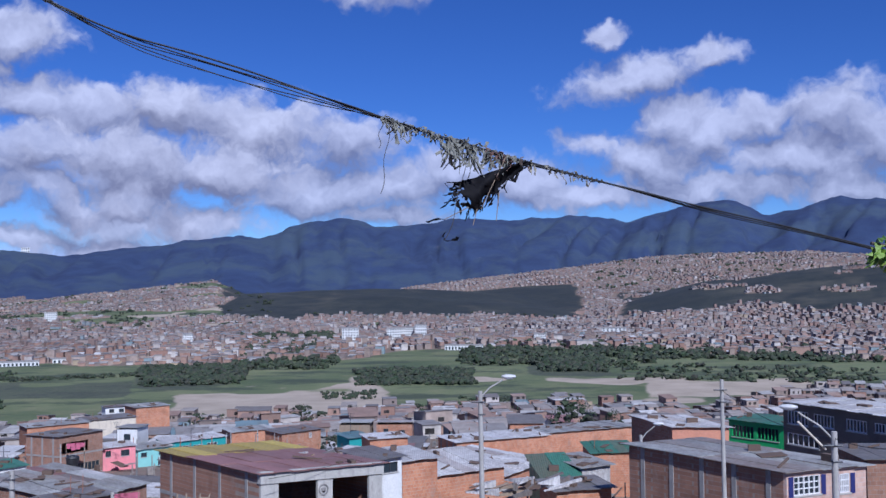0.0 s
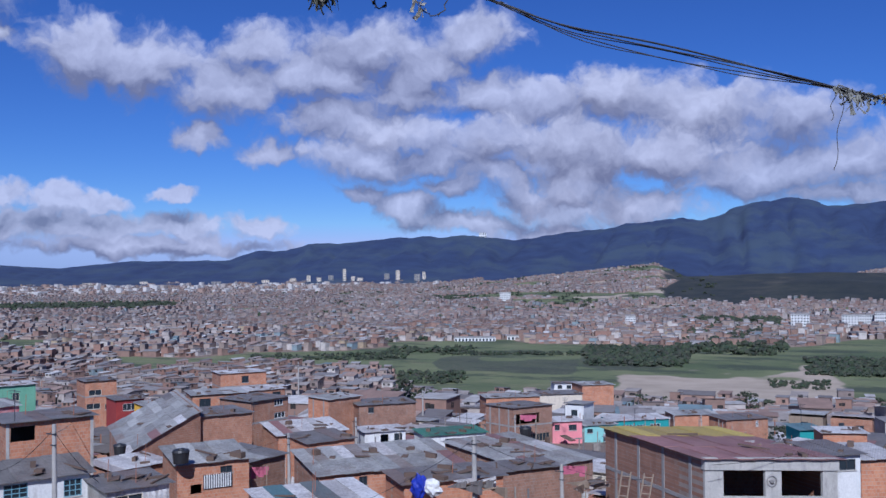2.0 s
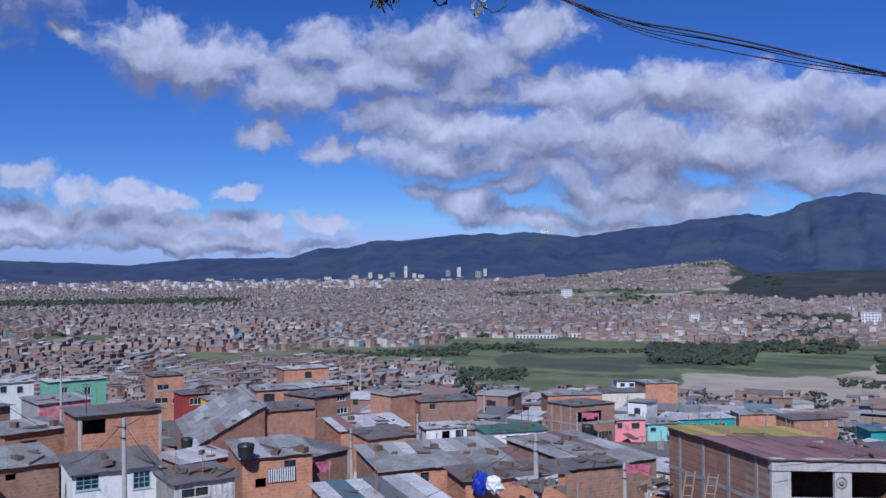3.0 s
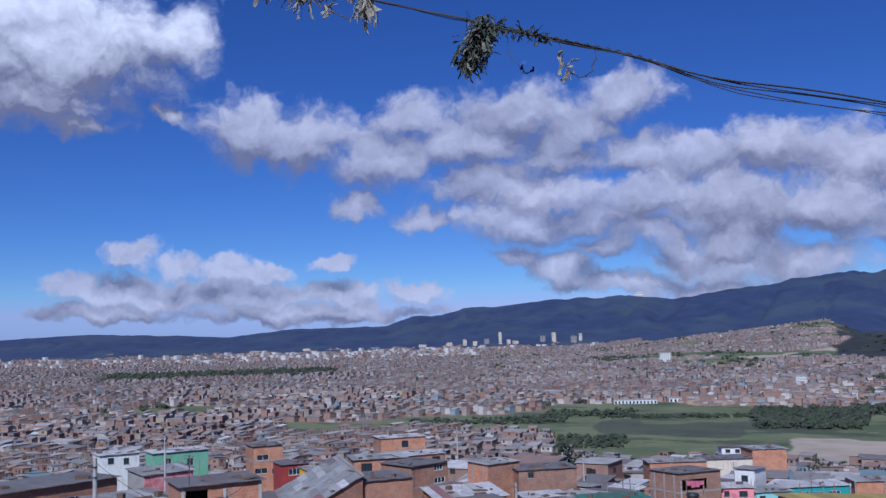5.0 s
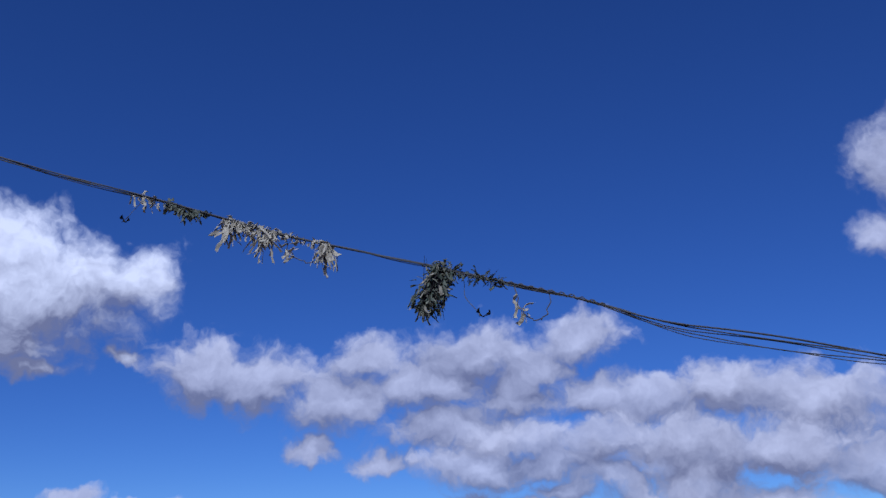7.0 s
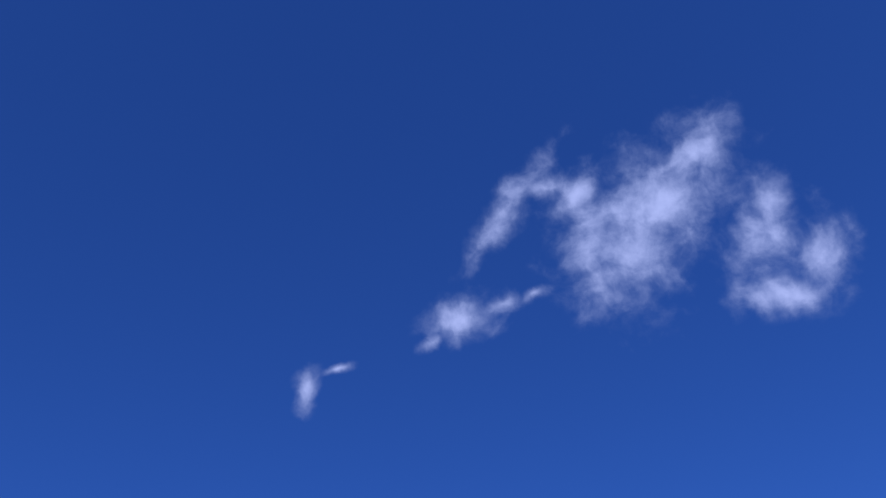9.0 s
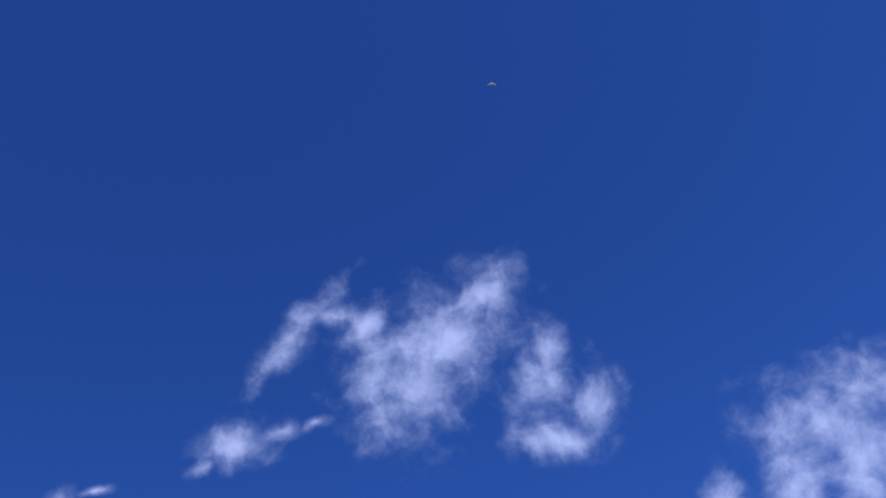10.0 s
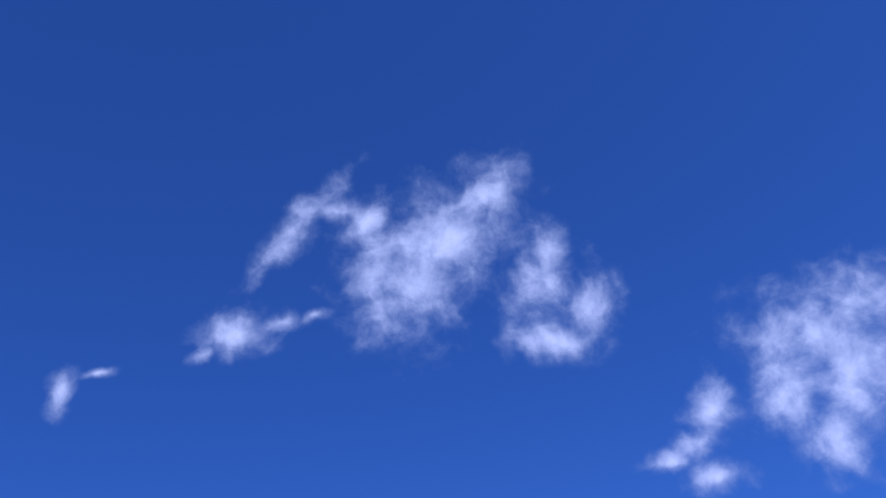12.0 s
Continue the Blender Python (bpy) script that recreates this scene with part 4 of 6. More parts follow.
house('unfinished_house', 'unfinished brick house with bare concrete front and rust-red sheet roof', (-10.40, 54.92), (-3.72, 57.73), (-18.44, 63.01), 51.03, 59.21, 59.21, 0.00, ('concrete', 'brick_dark', 'brick'), 'rust', [(1.02, 3.32, 6.16, 7.61, 'open'), (4.2, 6.45, 6.19, 7.64, 'open')], cols=4, band=1, yellow=1)
house('white_house', 'white painted house with blue-framed windows and sheet roof', (-46.56, 38.56), (-44.31, 43.00), (-49.26, 39.92), 51.29, 57.91, 57.91, 0.54, ('white', 'white', 'render_grey'), 'zinc_dark', [(0.15, 1.47, 5.66, 6.49, 'blue'), (3.47, 4.5, 5.34, 6.35, 'blue')], patch=3)
house('brick_house', 'orange block house with open upper terrace and concrete roof slab', (-51.37, 42.93), (-48.83, 47.69), (-55.18, 44.97), 50.42, 60.32, 60.32, 0.00, ('brick_orange', 'brick', 'render_grey'), 'zinc_dark', [(0.27, 1.76, 8.7, 9.65, 'open')], cols=0, corner=1)
house('brick_house', 'plain brick house with low roof', (-56.69, 41.41), (-55.57, 46.02), (-61.58, 42.60), 49.96, 58.94, 58.94, 0.06, ('brick', 'brick_dark', 'brick_dark'), 'zinc', [(1.08, 2.2, 7.7, 8.45, 'dark')], cols=2)
house('brick_house', 'brick house with white window frames', (-67.51, 39.07), (-66.92, 49.44), (-73.26, 39.40), 48.86, 59.18, 59.18, 0.00, ('brick', 'brick_dark', 'brick_dark'), 'zinc_dark', [(4.19, 4.82, 8.57, 9.46, 'white'), (5.55, 7.34, 8.18, 9.4, 'white'), (7.93, 9.91, 8.15, 9.22, 'white')], band=1)
house('brick_house', 'weathered brick house behind a low roof', (-60.28, 45.29), (-59.25, 48.70), (-63.73, 46.33), 49.60, 57.97, 57.97, 0.06, ('brick', 'brick_dark', 'brick_dark'), 'zinc_dark', [(2.41, 3.11, 7.17, 7.8, 'dark')])
house('shed', 'low shed with blue-grey corrugated roof', (-52.36, 36.28), (-50.58, 40.83), (-56.72, 37.98), 50.74, 57.91, 57.91, 0.42, ('brick_dark', 'brick_dark', 'brick'), 'zinc', [(1.73, 2.35, 6.4, 6.8, 'open')], patch=2)
house('shed', 'low shed under a patched sheet roof', (-51.90, 29.70), (-50.23, 34.79), (-56.35, 31.16), 51.18, 58.55, 58.55, 0.36, ('brick_dark', 'brick_dark', 'brick'), 'zinc_dark', [], patch=2)
house('green_house', 'mint-green two-storey house with dark side wall', (-114.12, 90.42), (-110.75, 97.49), (-118.67, 92.59), 42.86, 54.00, 54.00, 0.00, ('green_paint', 'green_paint', 'render_grey'), 'zinc_pale', [(1.61, 2.5, 9.26, 10.35, 'cream'), (4.76, 5.67, 9.06, 10.17, 'cream')], clutter=4)
house('white_house', 'white two-storey house with small windows', (-124.78, 89.22), (-122.51, 94.46), (-129.41, 91.23), 42.14, 53.30, 53.30, 0.00, ('white', 'white', 'render_grey'), 'zinc_pale', [(1.11, 2.0, 9.84, 10.76, 'dark'), (3.39, 4.21, 9.64, 10.57, 'dark')])
house('mural_house', 'low house with a red and pink painted front', (-98.49, 76.65), (-96.81, 82.82), (-103.35, 77.97), 44.80, 53.72, 53.72, 0.30, ('mural', 'render_grey', 'render_grey'), 'zinc', [])
house('low_house', 'grey house beside the painted front', (-107.13, 82.48), (-104.81, 89.46), (-111.23, 83.84), 43.89, 52.70, 52.70, 0.18, ('render_grey', 'render_grey', 'brick_dark'), 'zinc_dark', [(0.97, 2.64, 7.46, 8.5, 'dark')])
house('brick_house', 'orange-brick two-storey house with pale windows', (-123.64, 119.00), (-121.09, 123.42), (-128.63, 121.87), 40.25, 51.39, 51.39, 0.00, ('brick_orange', 'brick', 'brick_dark'), 'zinc_dark', [(0.56, 2.62, 8.77, 9.72, 'cream'), (0.18, 2.43, 6.51, 7.46, 'cream'), (3.18, 4.71, 6.29, 7.25, 'cream')], band=1, clutter=4)
house('red_house', 'dark red painted house with white window', (-110.23, 112.22), (-108.11, 116.04), (-114.64, 114.66), 41.76, 49.85, 49.85, 0.06, ('red_paint', 'red_paint', 'brick_dark'), 'zinc_dark', [(1.05, 3.01, 6.46, 7.52, 'white')])
house('yellow_house', 'small yellow painted house', (-103.81, 111.17), (-102.22, 114.38), (-107.03, 112.76), 42.43, 49.54, 49.54, 0.18, ('yellow_paint', 'yellow_paint', 'render_grey'), 'zinc', [])
house('gabled_house', 'big brick house under a long sloping zinc roof', (-68.56, 71.14), (-66.69, 79.80), (-82.48, 82.98), 45.72, 52.03, 55.23, 0.06, ('brick', 'brick_dark', 'brick_dark'), 'zinc', [], cols=3, patch=4)
house('brick_house', 'flat-roofed brick house with concrete columns', (-67.11, 80.30), (-64.13, 85.15), (-72.63, 83.69), 46.59, 54.48, 54.48, 0.00, ('brick', 'brick_dark', 'brick_dark'), 'zinc_dark', [], cols=5, clutter=5)
house('brick_house', 'orange upper storey with small windows and a red door', (-82.45, 97.12), (-78.00, 102.37), (-86.30, 100.38), 44.65, 53.89, 53.89, 0.06, ('brick_orange', 'brick', 'brick'), 'zinc', [(0.86, 2.31, 7.78, 8.8, 'dark'), (3.91, 5.54, 7.29, 8.62, 'red')], patch=2)
house('brick_house', 'brown brick house with terrace openings', (-70.49, 93.38), (-69.20, 99.13), (-76.11, 94.64), 45.43, 54.21, 54.21, 0.00, ('brick', 'brick_dark', 'brick_dark'), 'zinc_dark', [(3.66, 5.05, 7.93, 8.62, 'white'), (3.65, 5.41, 6.39, 7.08, 'white')], band=1)
house('brick_house', 'red brick house with flat concrete roof', (-122.07, 152.06), (-116.59, 159.54), (-127.30, 155.90), 37.25, 49.38, 49.38, 0.00, ('brick_orange', 'brick', 'brick_dark'), 'zinc_pale', [(4.24, 5.63, 10.2, 11.55, 'dark')], band=1)
house('brick_house', 'ochre brick house with mixed roof sheets', (-100.47, 132.64), (-97.13, 138.30), (-104.81, 135.21), 40.74, 49.39, 49.39, 0.12, ('brick', 'brick_dark', 'brick_dark'), 'zinc_pale', [(0.51, 2.16, 7.54, 8.31, 'dark'), (4.24, 5.72, 7.26, 8.23, 'dark')])
house('brick_house', 'orange block house among rooftops', (-78.31, 122.75), (-76.34, 128.54), (-83.08, 124.37), 42.76, 50.33, 50.33, 0.06, ('brick', 'brick_orange', 'brick_dark'), 'zinc', [], cols=2)
house('low_house', 'long low brick house with earthen parapet', (-74.50, 125.10), (-68.28, 131.54), (-78.64, 129.10), 42.73, 49.39, 49.39, 0.12, ('brick_dark', 'brick_dark', 'brick_dark'), 'zinc_dark', [(1.4, 2.29, 5.52, 6.37, 'dark')], clutter=6)
house('shed', 'low shed with pale corrugated roof', (-60.37, 84.68), (-55.73, 90.87), (-64.98, 88.14), 46.65, 52.29, 52.29, 0.54, ('brick_orange', 'brick', 'brick_dark'), 'zinc_pale', [], patch=3, clutter=4)
house('tin_shed', 'brick shed under a dark overhanging sheet roof', (-52.04, 77.80), (-49.63, 82.41), (-55.87, 79.80), 47.77, 53.22, 53.22, 0.30, ('brick_orange', 'brick_orange', 'brick_dark'), 'zinc_dark', [], patch=1)
house('white_house', 'small white house with open front', (-56.66, 96.38), (-53.18, 99.82), (-59.19, 98.94), 46.23, 51.09, 51.09, 0.06, ('white', 'white', 'render_grey'), 'zinc_pale', [(1.88, 2.83, 3.36, 4.53, 'open'), (3.52, 4.48, 3.65, 4.57, 'dark')])
house('white_house', 'white house with dark openings under a green awning', (-49.90, 98.59), (-44.69, 103.89), (-52.98, 101.62), 46.18, 50.76, 50.76, 0.12, ('white', 'white', 'render_grey'), 'green_sheet', [(2.32, 3.99, 3.64, 4.17, 'dark'), (4.26, 6.08, 3.51, 4.17, 'dark')], clutter=3)
house('low_house', 'brick house with wide blue-grey sheet roof', (-36.94, 56.61), (-29.90, 64.95), (-41.89, 60.79), 49.88, 55.63, 55.63, 0.60, ('brick_orange', 'brick_dark', 'brick'), 'zinc', [(2.9, 3.53, 4.82, 5.46, 'dark')], patch=4, clutter=7)
house('shed', 'shed with pale sheet roof and green translucent strips', (-30.28, 42.28), (-26.41, 47.04), (-34.75, 45.90), 51.91, 56.91, 56.91, 0.18, ('brick_orange', 'brick_orange', 'brick'), 'zinc_pale', [], strips=1)
house('brick_house', 'block house with a zinc roof and clothes on the wall', (-44.07, 50.40), (-41.23, 54.39), (-47.59, 52.91), 50.43, 56.95, 56.95, 0.48, ('brick_orange', 'brick', 'brick'), 'zinc', [(2.9, 3.73, 5.7, 6.17, 'dark'), (0.87, 1.64, 4.47, 5.11, 'open')], cloth=1)
house('tin_shed', 'shack roofed with old sheets and plastic', (-41.33, 41.40), (-39.71, 44.71), (-44.57, 42.98), 51.47, 57.32, 57.32, 0.18, ('zinc_pale', 'zinc', 'zinc'), 'zinc_dark', [(0.39, 2.08, 4.96, 5.54, 'cream')], clutter=5)
house('low_house', 'low orange house with bleached sheet roof', (-56.58, 57.40), (-55.18, 62.27), (-60.73, 58.60), 48.97, 54.12, 54.12, 0.18, ('brick_orange', 'brick', 'brick_dark'), 'zinc_pale', [], patch=2)
house('shed', 'dark shed with sagging roof beside the brick house', (-45.51, 60.12), (-44.85, 63.82), (-50.47, 61.00), 49.45, 55.28, 55.28, 0.24, ('brick_dark', 'brick_dark', 'brick_dark'), 'zinc_dark', [(0.41, 1.3, 4.9, 5.34, 'dark')], patch=2)
house('low_house', 'low brick wall and yard house', (-28.20, 52.73), (-23.68, 57.73), (-30.87, 55.15), 51.17, 56.62, 56.62, 0.12, ('brick_orange', 'brick_orange', 'brick'), 'zinc_dark', [], clutter=8)
house('dark_brick_house', 'three-storey brown brick house with open top terrace', (-49.92, 125.65), (-46.19, 131.21), (-55.01, 127.76), 43.80, 50.34, 50.34, 0.00, ('brick_dark', 'brick_dark', 'brick_dark'), 'zinc_dark', [(0.46, 4.51, 4.24, 5.66, 'open'), (0.81, 6.24, 1.62, 2.73, 'slat')], cols=3, band=1)
house('pink_house', 'bright pink house with barred windows', (-47.43, 134.90), (-43.74, 137.51), (-49.92, 138.43), 43.26, 47.24, 47.24, 0.06, ('pink_paint', 'pink_paint', 'render_grey'), 'zinc_pale', [(0.33, 1.1, 2.79, 3.62, 'dark'), (2.46, 3.66, 2.72, 3.55, 'dark')])
house('aqua_house', 'aqua painted house with small windows', (-44.06, 138.77), (-39.97, 142.71), (-47.05, 141.89), 42.90, 46.28, 46.28, 0.12, ('aqua_paint', 'aqua_paint', 'render_grey'), 'zinc', [(0.73, 1.65, 2.34, 2.93, 'dark'), (3.51, 4.35, 2.36, 2.95, 'dark')])
house('teal_house', 'teal painted house with white windows', (-41.86, 147.58), (-34.58, 153.45), (-45.03, 151.50), 41.92, 45.89, 45.89, 0.06, ('teal_paint', 'teal_paint', 'render_grey'), 'zinc_pale', [(1.67, 3.17, 2.52, 3.31, 'white'), (3.93, 5.44, 2.43, 3.22, 'white'), (6.19, 7.91, 2.34, 3.3, 'white')])
house('brick_house', 'long low brick row with flat roofs', (-71.86, 167.21), (-63.47, 173.34), (-75.26, 171.86), 39.09, 45.45, 45.45, 0.00, ('brick_orange', 'brick', 'brick_dark'), 'zinc', [], clutter=5)
house('brick_house', 'pale block house with unplastered walls', (-64.57, 175.71), (-57.47, 180.89), (-67.96, 180.37), 38.56, 45.38, 45.38, 0.00, ('cream', 'brick', 'brick_dark'), 'zinc_dark', [], clutter=3)
house('brick_house', 'tall blind orange-brick house', (-62.96, 198.24), (-57.38, 202.63), (-66.97, 203.33), 35.28, 44.75, 44.75, 0.00, ('brick_orange', 'brick_orange', 'brick'), 'zinc', [], cols=0)
house('white_house', 'white rooftop storey with two dark windows', (-72.00, 206.19), (-67.21, 209.17), (-73.90, 209.25), 34.26, 43.86, 43.86, 0.00, ('white', 'white', 'white'), 'zinc_dark', [(0.76, 1.78, 8.49, 9.24, 'dark'), (2.81, 3.84, 8.45, 9.21, 'dark')])
house('low_house', 'house with a wide dark sheet roof', (-27.92, 72.83), (-24.40, 79.54), (-37.48, 77.85), 48.58, 53.71, 53.71, 0.72, ('brick_dark', 'brick_dark', 'brick_dark'), 'zinc', [], patch=4, clutter=6)
house('low_house', 'brown brick house with low parapet', (-26.64, 64.95), (-23.51, 68.90), (-28.90, 66.74), 50.12, 55.18, 55.18, 0.06, ('brick_dark', 'brick_dark', 'brick'), 'zinc_dark', [], clutter=5)
house('brick_house', 'orange brick house beyond the yellow roof', (-35.60, 162.55), (-29.21, 166.46), (-38.23, 166.85), 40.73, 45.06, 45.06, 0.06, ('brick_orange', 'brick', 'brick_dark'), 'zinc', [])
house('brick_house', 'brick house with earth-coloured roof', (-25.33, 151.29), (-19.89, 156.04), (-28.64, 155.09), 41.95, 46.51, 46.51, 0.06, ('brick', 'brick_orange', 'brick_dark'), 'zinc_dark', [(5.07, 5.55, 3.46, 4.26, 'white')])
house('teal_house', 'small teal house with broad eaves', (-11.64, 119.03), (-9.14, 120.55), (-13.51, 122.11), 45.53, 50.88, 50.88, 0.12, ('teal_paint', 'teal_paint', 'teal_paint'), 'blue_sheet', [])
house('low_house', 'orange low house behind the sheet roofs', (-8.57, 111.47), (-4.28, 113.02), (-9.79, 114.86), 46.23, 51.96, 51.96, 0.06, ('brick_orange', 'brick_orange', 'brick'), 'zinc_pale', [])
house('shed', 'shed with white sheet roof', (-11.22, 87.69), (-7.23, 85.49), (-9.14, 91.47), 48.50, 54.17, 54.17, 0.36, ('white', 'white', 'white'), 'zinc_pale', [], patch=2)
house('brick_house', 'orange block house with whitewashed side', (-2.83, 64.94), (-0.50, 66.30), (-5.01, 68.67), 50.67, 58.00, 58.00, 0.12, ('brick_orange', 'white', 'brick'), 'zinc_pale', [])
house('white_shed', 'whitewashed lean-to with grey tarpaulin', (-4.60, 62.23), (-2.81, 63.64), (-6.83, 65.06), 51.06, 58.58, 58.58, 0.12, ('white', 'white', 'white'), 'zinc_dark', [(0.79, 1.95, 6.62, 7.27, 'dark')])
house('low_house', 'long brick house under a white sheet roof', (-1.11, 70.19), (4.51, 73.96), (-4.32, 74.97), 49.73, 55.91, 55.91, 0.60, ('brick_orange', 'brick_orange', 'brick'), 'zinc_pale', [], patch=2, corner=0)
house('low_house', 'brick house under a bleached sheet roof', (4.59, 75.26), (8.57, 81.45), (-1.47, 79.16), 49.10, 54.92, 54.92, 0.60, ('brick_orange', 'brick_orange', 'brick'), 'zinc_pale', [], clutter=4)
house('brick_house', 'long orange-brick parapet house', (1.32, 106.59), (11.86, 111.17), (-0.69, 111.22), 46.26, 52.31, 52.31, 0.00, ('brick_orange', 'brick_orange', 'brick'), 'zinc_pale', [], cols=3, clutter=6)
house('brick_house', 'orange-brick house with dirty upper wall', (12.01, 113.77), (23.18, 118.66), (9.99, 118.38), 45.44, 52.13, 52.13, 0.00, ('brick_orange', 'brick', 'brick'), 'zinc', [], clutter=5)
house('green_shed', 'shed with green sheet roof', (6.44, 63.37), (8.70, 63.76), (5.83, 66.92), 50.92, 57.19, 57.19, 0.72, ('green_sheet', 'green_sheet', 'zinc'), 'green_sheet', [])
house('tin_shed', 'shed with grey corrugated sheet walls', (9.09, 64.36), (11.13, 65.36), (7.51, 67.59), 50.76, 57.58, 57.58, 0.18, ('zinc_pale', 'zinc', 'zinc'), 'zinc', [], clutter=3)
house('low_house', 'orange house at the yard', (6.52, 56.83), (9.87, 57.66), (5.82, 59.62), 51.70, 57.69, 57.69, 0.06, ('brick_orange', 'brick_orange', 'brick'), 'zinc_dark', [], clutter=5)
house('shed', 'shed with dark green sheet roof', (14.84, 97.68), (19.37, 98.21), (14.42, 101.26), 47.43, 52.62, 52.62, 0.48, ('brick_orange', 'brick_orange', 'brick'), 'green_sheet', [])
house('corner_house', 'brick corner house with white barred windows and blue-grey roof', (16.38, 46.60), (20.93, 48.31), (10.34, 54.41), 52.06, 60.68, 60.68, 0.06, ('pale_brick', 'brick_dark', 'brick'), 'zinc', [(0.42, 2.02, 7.49, 8.41, 'bars'), (3.2, 3.83, 7.4, 8.34, 'bars')], cols=5, navy=1, patch=3)
house('brick_house', 'salmon block house with dark side and zinc roof', (18.43, 78.46), (22.86, 77.97), (16.26, 84.24), 49.02, 58.07, 58.07, 0.12, ('salmon', 'brick_dark', 'brick_dark'), 'zinc_pale', [])
house('glazed_house', 'green house with a long barred gallery window', (25.61, 87.32), (29.01, 82.82), (29.06, 89.92), 48.27, 57.40, 57.40, 0.06, ('green_frame', 'green_paint', 'render_grey'), 'green_sheet', [(0.34, 2.59, 7.66, 8.76, 'greenbars'), (2.93, 5.08, 7.73, 8.83, 'greenbars')])
house('grey_house', 'large grey-brown rendered house with barred windows', (24.88, 71.18), (30.10, 60.53), (29.40, 73.40), 49.70, 60.94, 60.94, 0.00, ('render_brown', 'render_brown', 'render_brown'), 'zinc_pale', [(0.42, 2.33, 9.77, 10.75, 'greybars'), (2.84, 4.63, 9.88, 10.75, 'greybars'), (5.68, 7.35, 9.94, 10.75, 'greybars'), (7.98, 9.54, 10.13, 10.75, 'greybars'), (0.37, 3.3, 8.3, 9.11, 'greybars')], band=0)
house('brick_house', 'brown brick house with stained wall', (22.28, 51.27), (25.42, 51.24), (22.31, 55.59), 51.70, 60.41, 60.41, 0.00, ('brick_dark', 'brick_dark', 'brick_dark'), 'zinc_dark', [])

def small_houses():
    """One- and two-room houses packed between the larger ones."""
    rnd = random.Random(8)
    walls = (("brick", "brick"), ("brick_dark", "weathered brick"), ("brick_orange", "orange block"), ("brick", "brick"), ("brick_dark", "weathered brick"),
             ("render_grey", "grey rendered"), ("white", "whitewashed"), ("cream", "cream painted"), ("wood", "timber"))
    roofs = (("zinc", "zinc sheet"), ("zinc_pale", "pale sheet"), ("zinc_dark", "dark sheet"), ("zinc", "zinc sheet"), ("zinc_dark", "dark sheet"), ("rust", "rusty sheet"), ("zinc_pale", "pale sheet"), ("render_brown", "brown earth-stained"))
    step = 6.3
    for ix in range(-37, 38):
        for iy in range(0, 38):
            px, py = (ix + rnd.uniform(-0.28, 0.28)) * step, (iy + rnd.uniform(-0.28, 0.28)) * step
            r = math.hypot(px, py)
            az = math.degrees(math.atan2(-px, py))
            if not 66 < r < 168 or not -27.5 < az < 63.0 or ix % 6 == 0 or iy % 9 == 0 or rnd.random() > 0.88:
                continue
            z = height(az, r)
            if any(math.hypot(px - x, py - y) < q + 2.2 for x, y, q, _ in FOOT) or screens(px, py, r, z + 2.9):
                continue
            h = 2.3 * (1 if r < 150 else rnd.choice((1, 1, 1, 1, 2))) + rnd.uniform(-0.4, 0.4)
            w, d = rnd.uniform(3.2, 6.8), rnd.uniform(3.2, 5.8)
            turn = noise.noise(Vector((px, py, 0)) / 160.0) + rnd.uniform(-0.06, 0.06)
            u, v = Vector((math.cos(turn), math.sin(turn), 0)), Vector((-math.sin(turn), math.cos(turn), 0))
            (wm, wn), (rm, rn) = rnd.choice(walls), rnd.choice(roofs)
            own = thing("small_house", "small %s house under a %s roof" % (wn, rn), "house", (px, py, z), "small hillside houses")
            o = u * (-w / 2) - v * (d / 2)
            bm = bmesh.new()
            slab(bm, o, u, v, 0, w, 0, d, -1.5, h)
            part("wall", bm, M[wm], own)
            tilt = rnd.choice((0.0, 0.25, 0.5, -0.4, -0.2))
            bm = bmesh.new()
            p = []
            for th in (0.02, 0.09):
                for s, t, k in ((-0.3, -0.3, -1), (w + 0.3, -0.3, -1), (w + 0.3, d + 0.3, 1), (-0.3, d + 0.3, 1)):
                    q = o + u * s + v * t
                    p.append((q.x, q.y, h + max(tilt * (k + 1), tilt * (k - 1)) * 0.5 + th))
            hexa(bm, p)
            part("roof", bm, M[rm], own)
            for s in ([w * 0.2, w * 0.62] if w > 5 else [w * 0.35]):
                zb = h - rnd.uniform(1.6, 1.9)
                if r < 130:
                    window(own, o - v * 0.12, u, v, 0, s, s + rnd.uniform(0.7, 1.2), zb, zb + 1.0, rnd.choice(("white", "dark", "dark", "cream")))
                else:
                    bm = bmesh.new()
                    slab(bm, o, u, v, s, s + rnd.uniform(0.7, 1.2), -0.05, -0.01, zb, zb + 1.0)
                    part("window", bm, M["glass"], own)
            bm = bmesh.new()
            s = d * rnd.uniform(0.3, 0.6)
            slab(bm, o + u * (w + 0.01), v, u, s, s + 0.9, 0.0, 0.05, 0.0, 2.0)
            part("door", bm, M[rnd.choice(("dark_steel", "wood", "steel_blue"))], own)
            for _ in range(rnd.choice((0, 1, 2, 3)) if r < 140 else 0):
                bm = bmesh.new()
                q = o + u * rnd.uniform(0.5, w - 0.5) + v * rnd.uniform(0.5, d - 0.5)
                zz = h + max(0.0, tilt) + 0.06
                slab(bm, q, u, v, -rnd.uniform(0.1, 0.6), rnd.uniform(0.1, 0.6), -0.15, 0.15, zz - 0.4, zz + rnd.uniform(0.05, 0.3))
                part("roof_clutter", bm, M["clutter"], own)


small_houses()


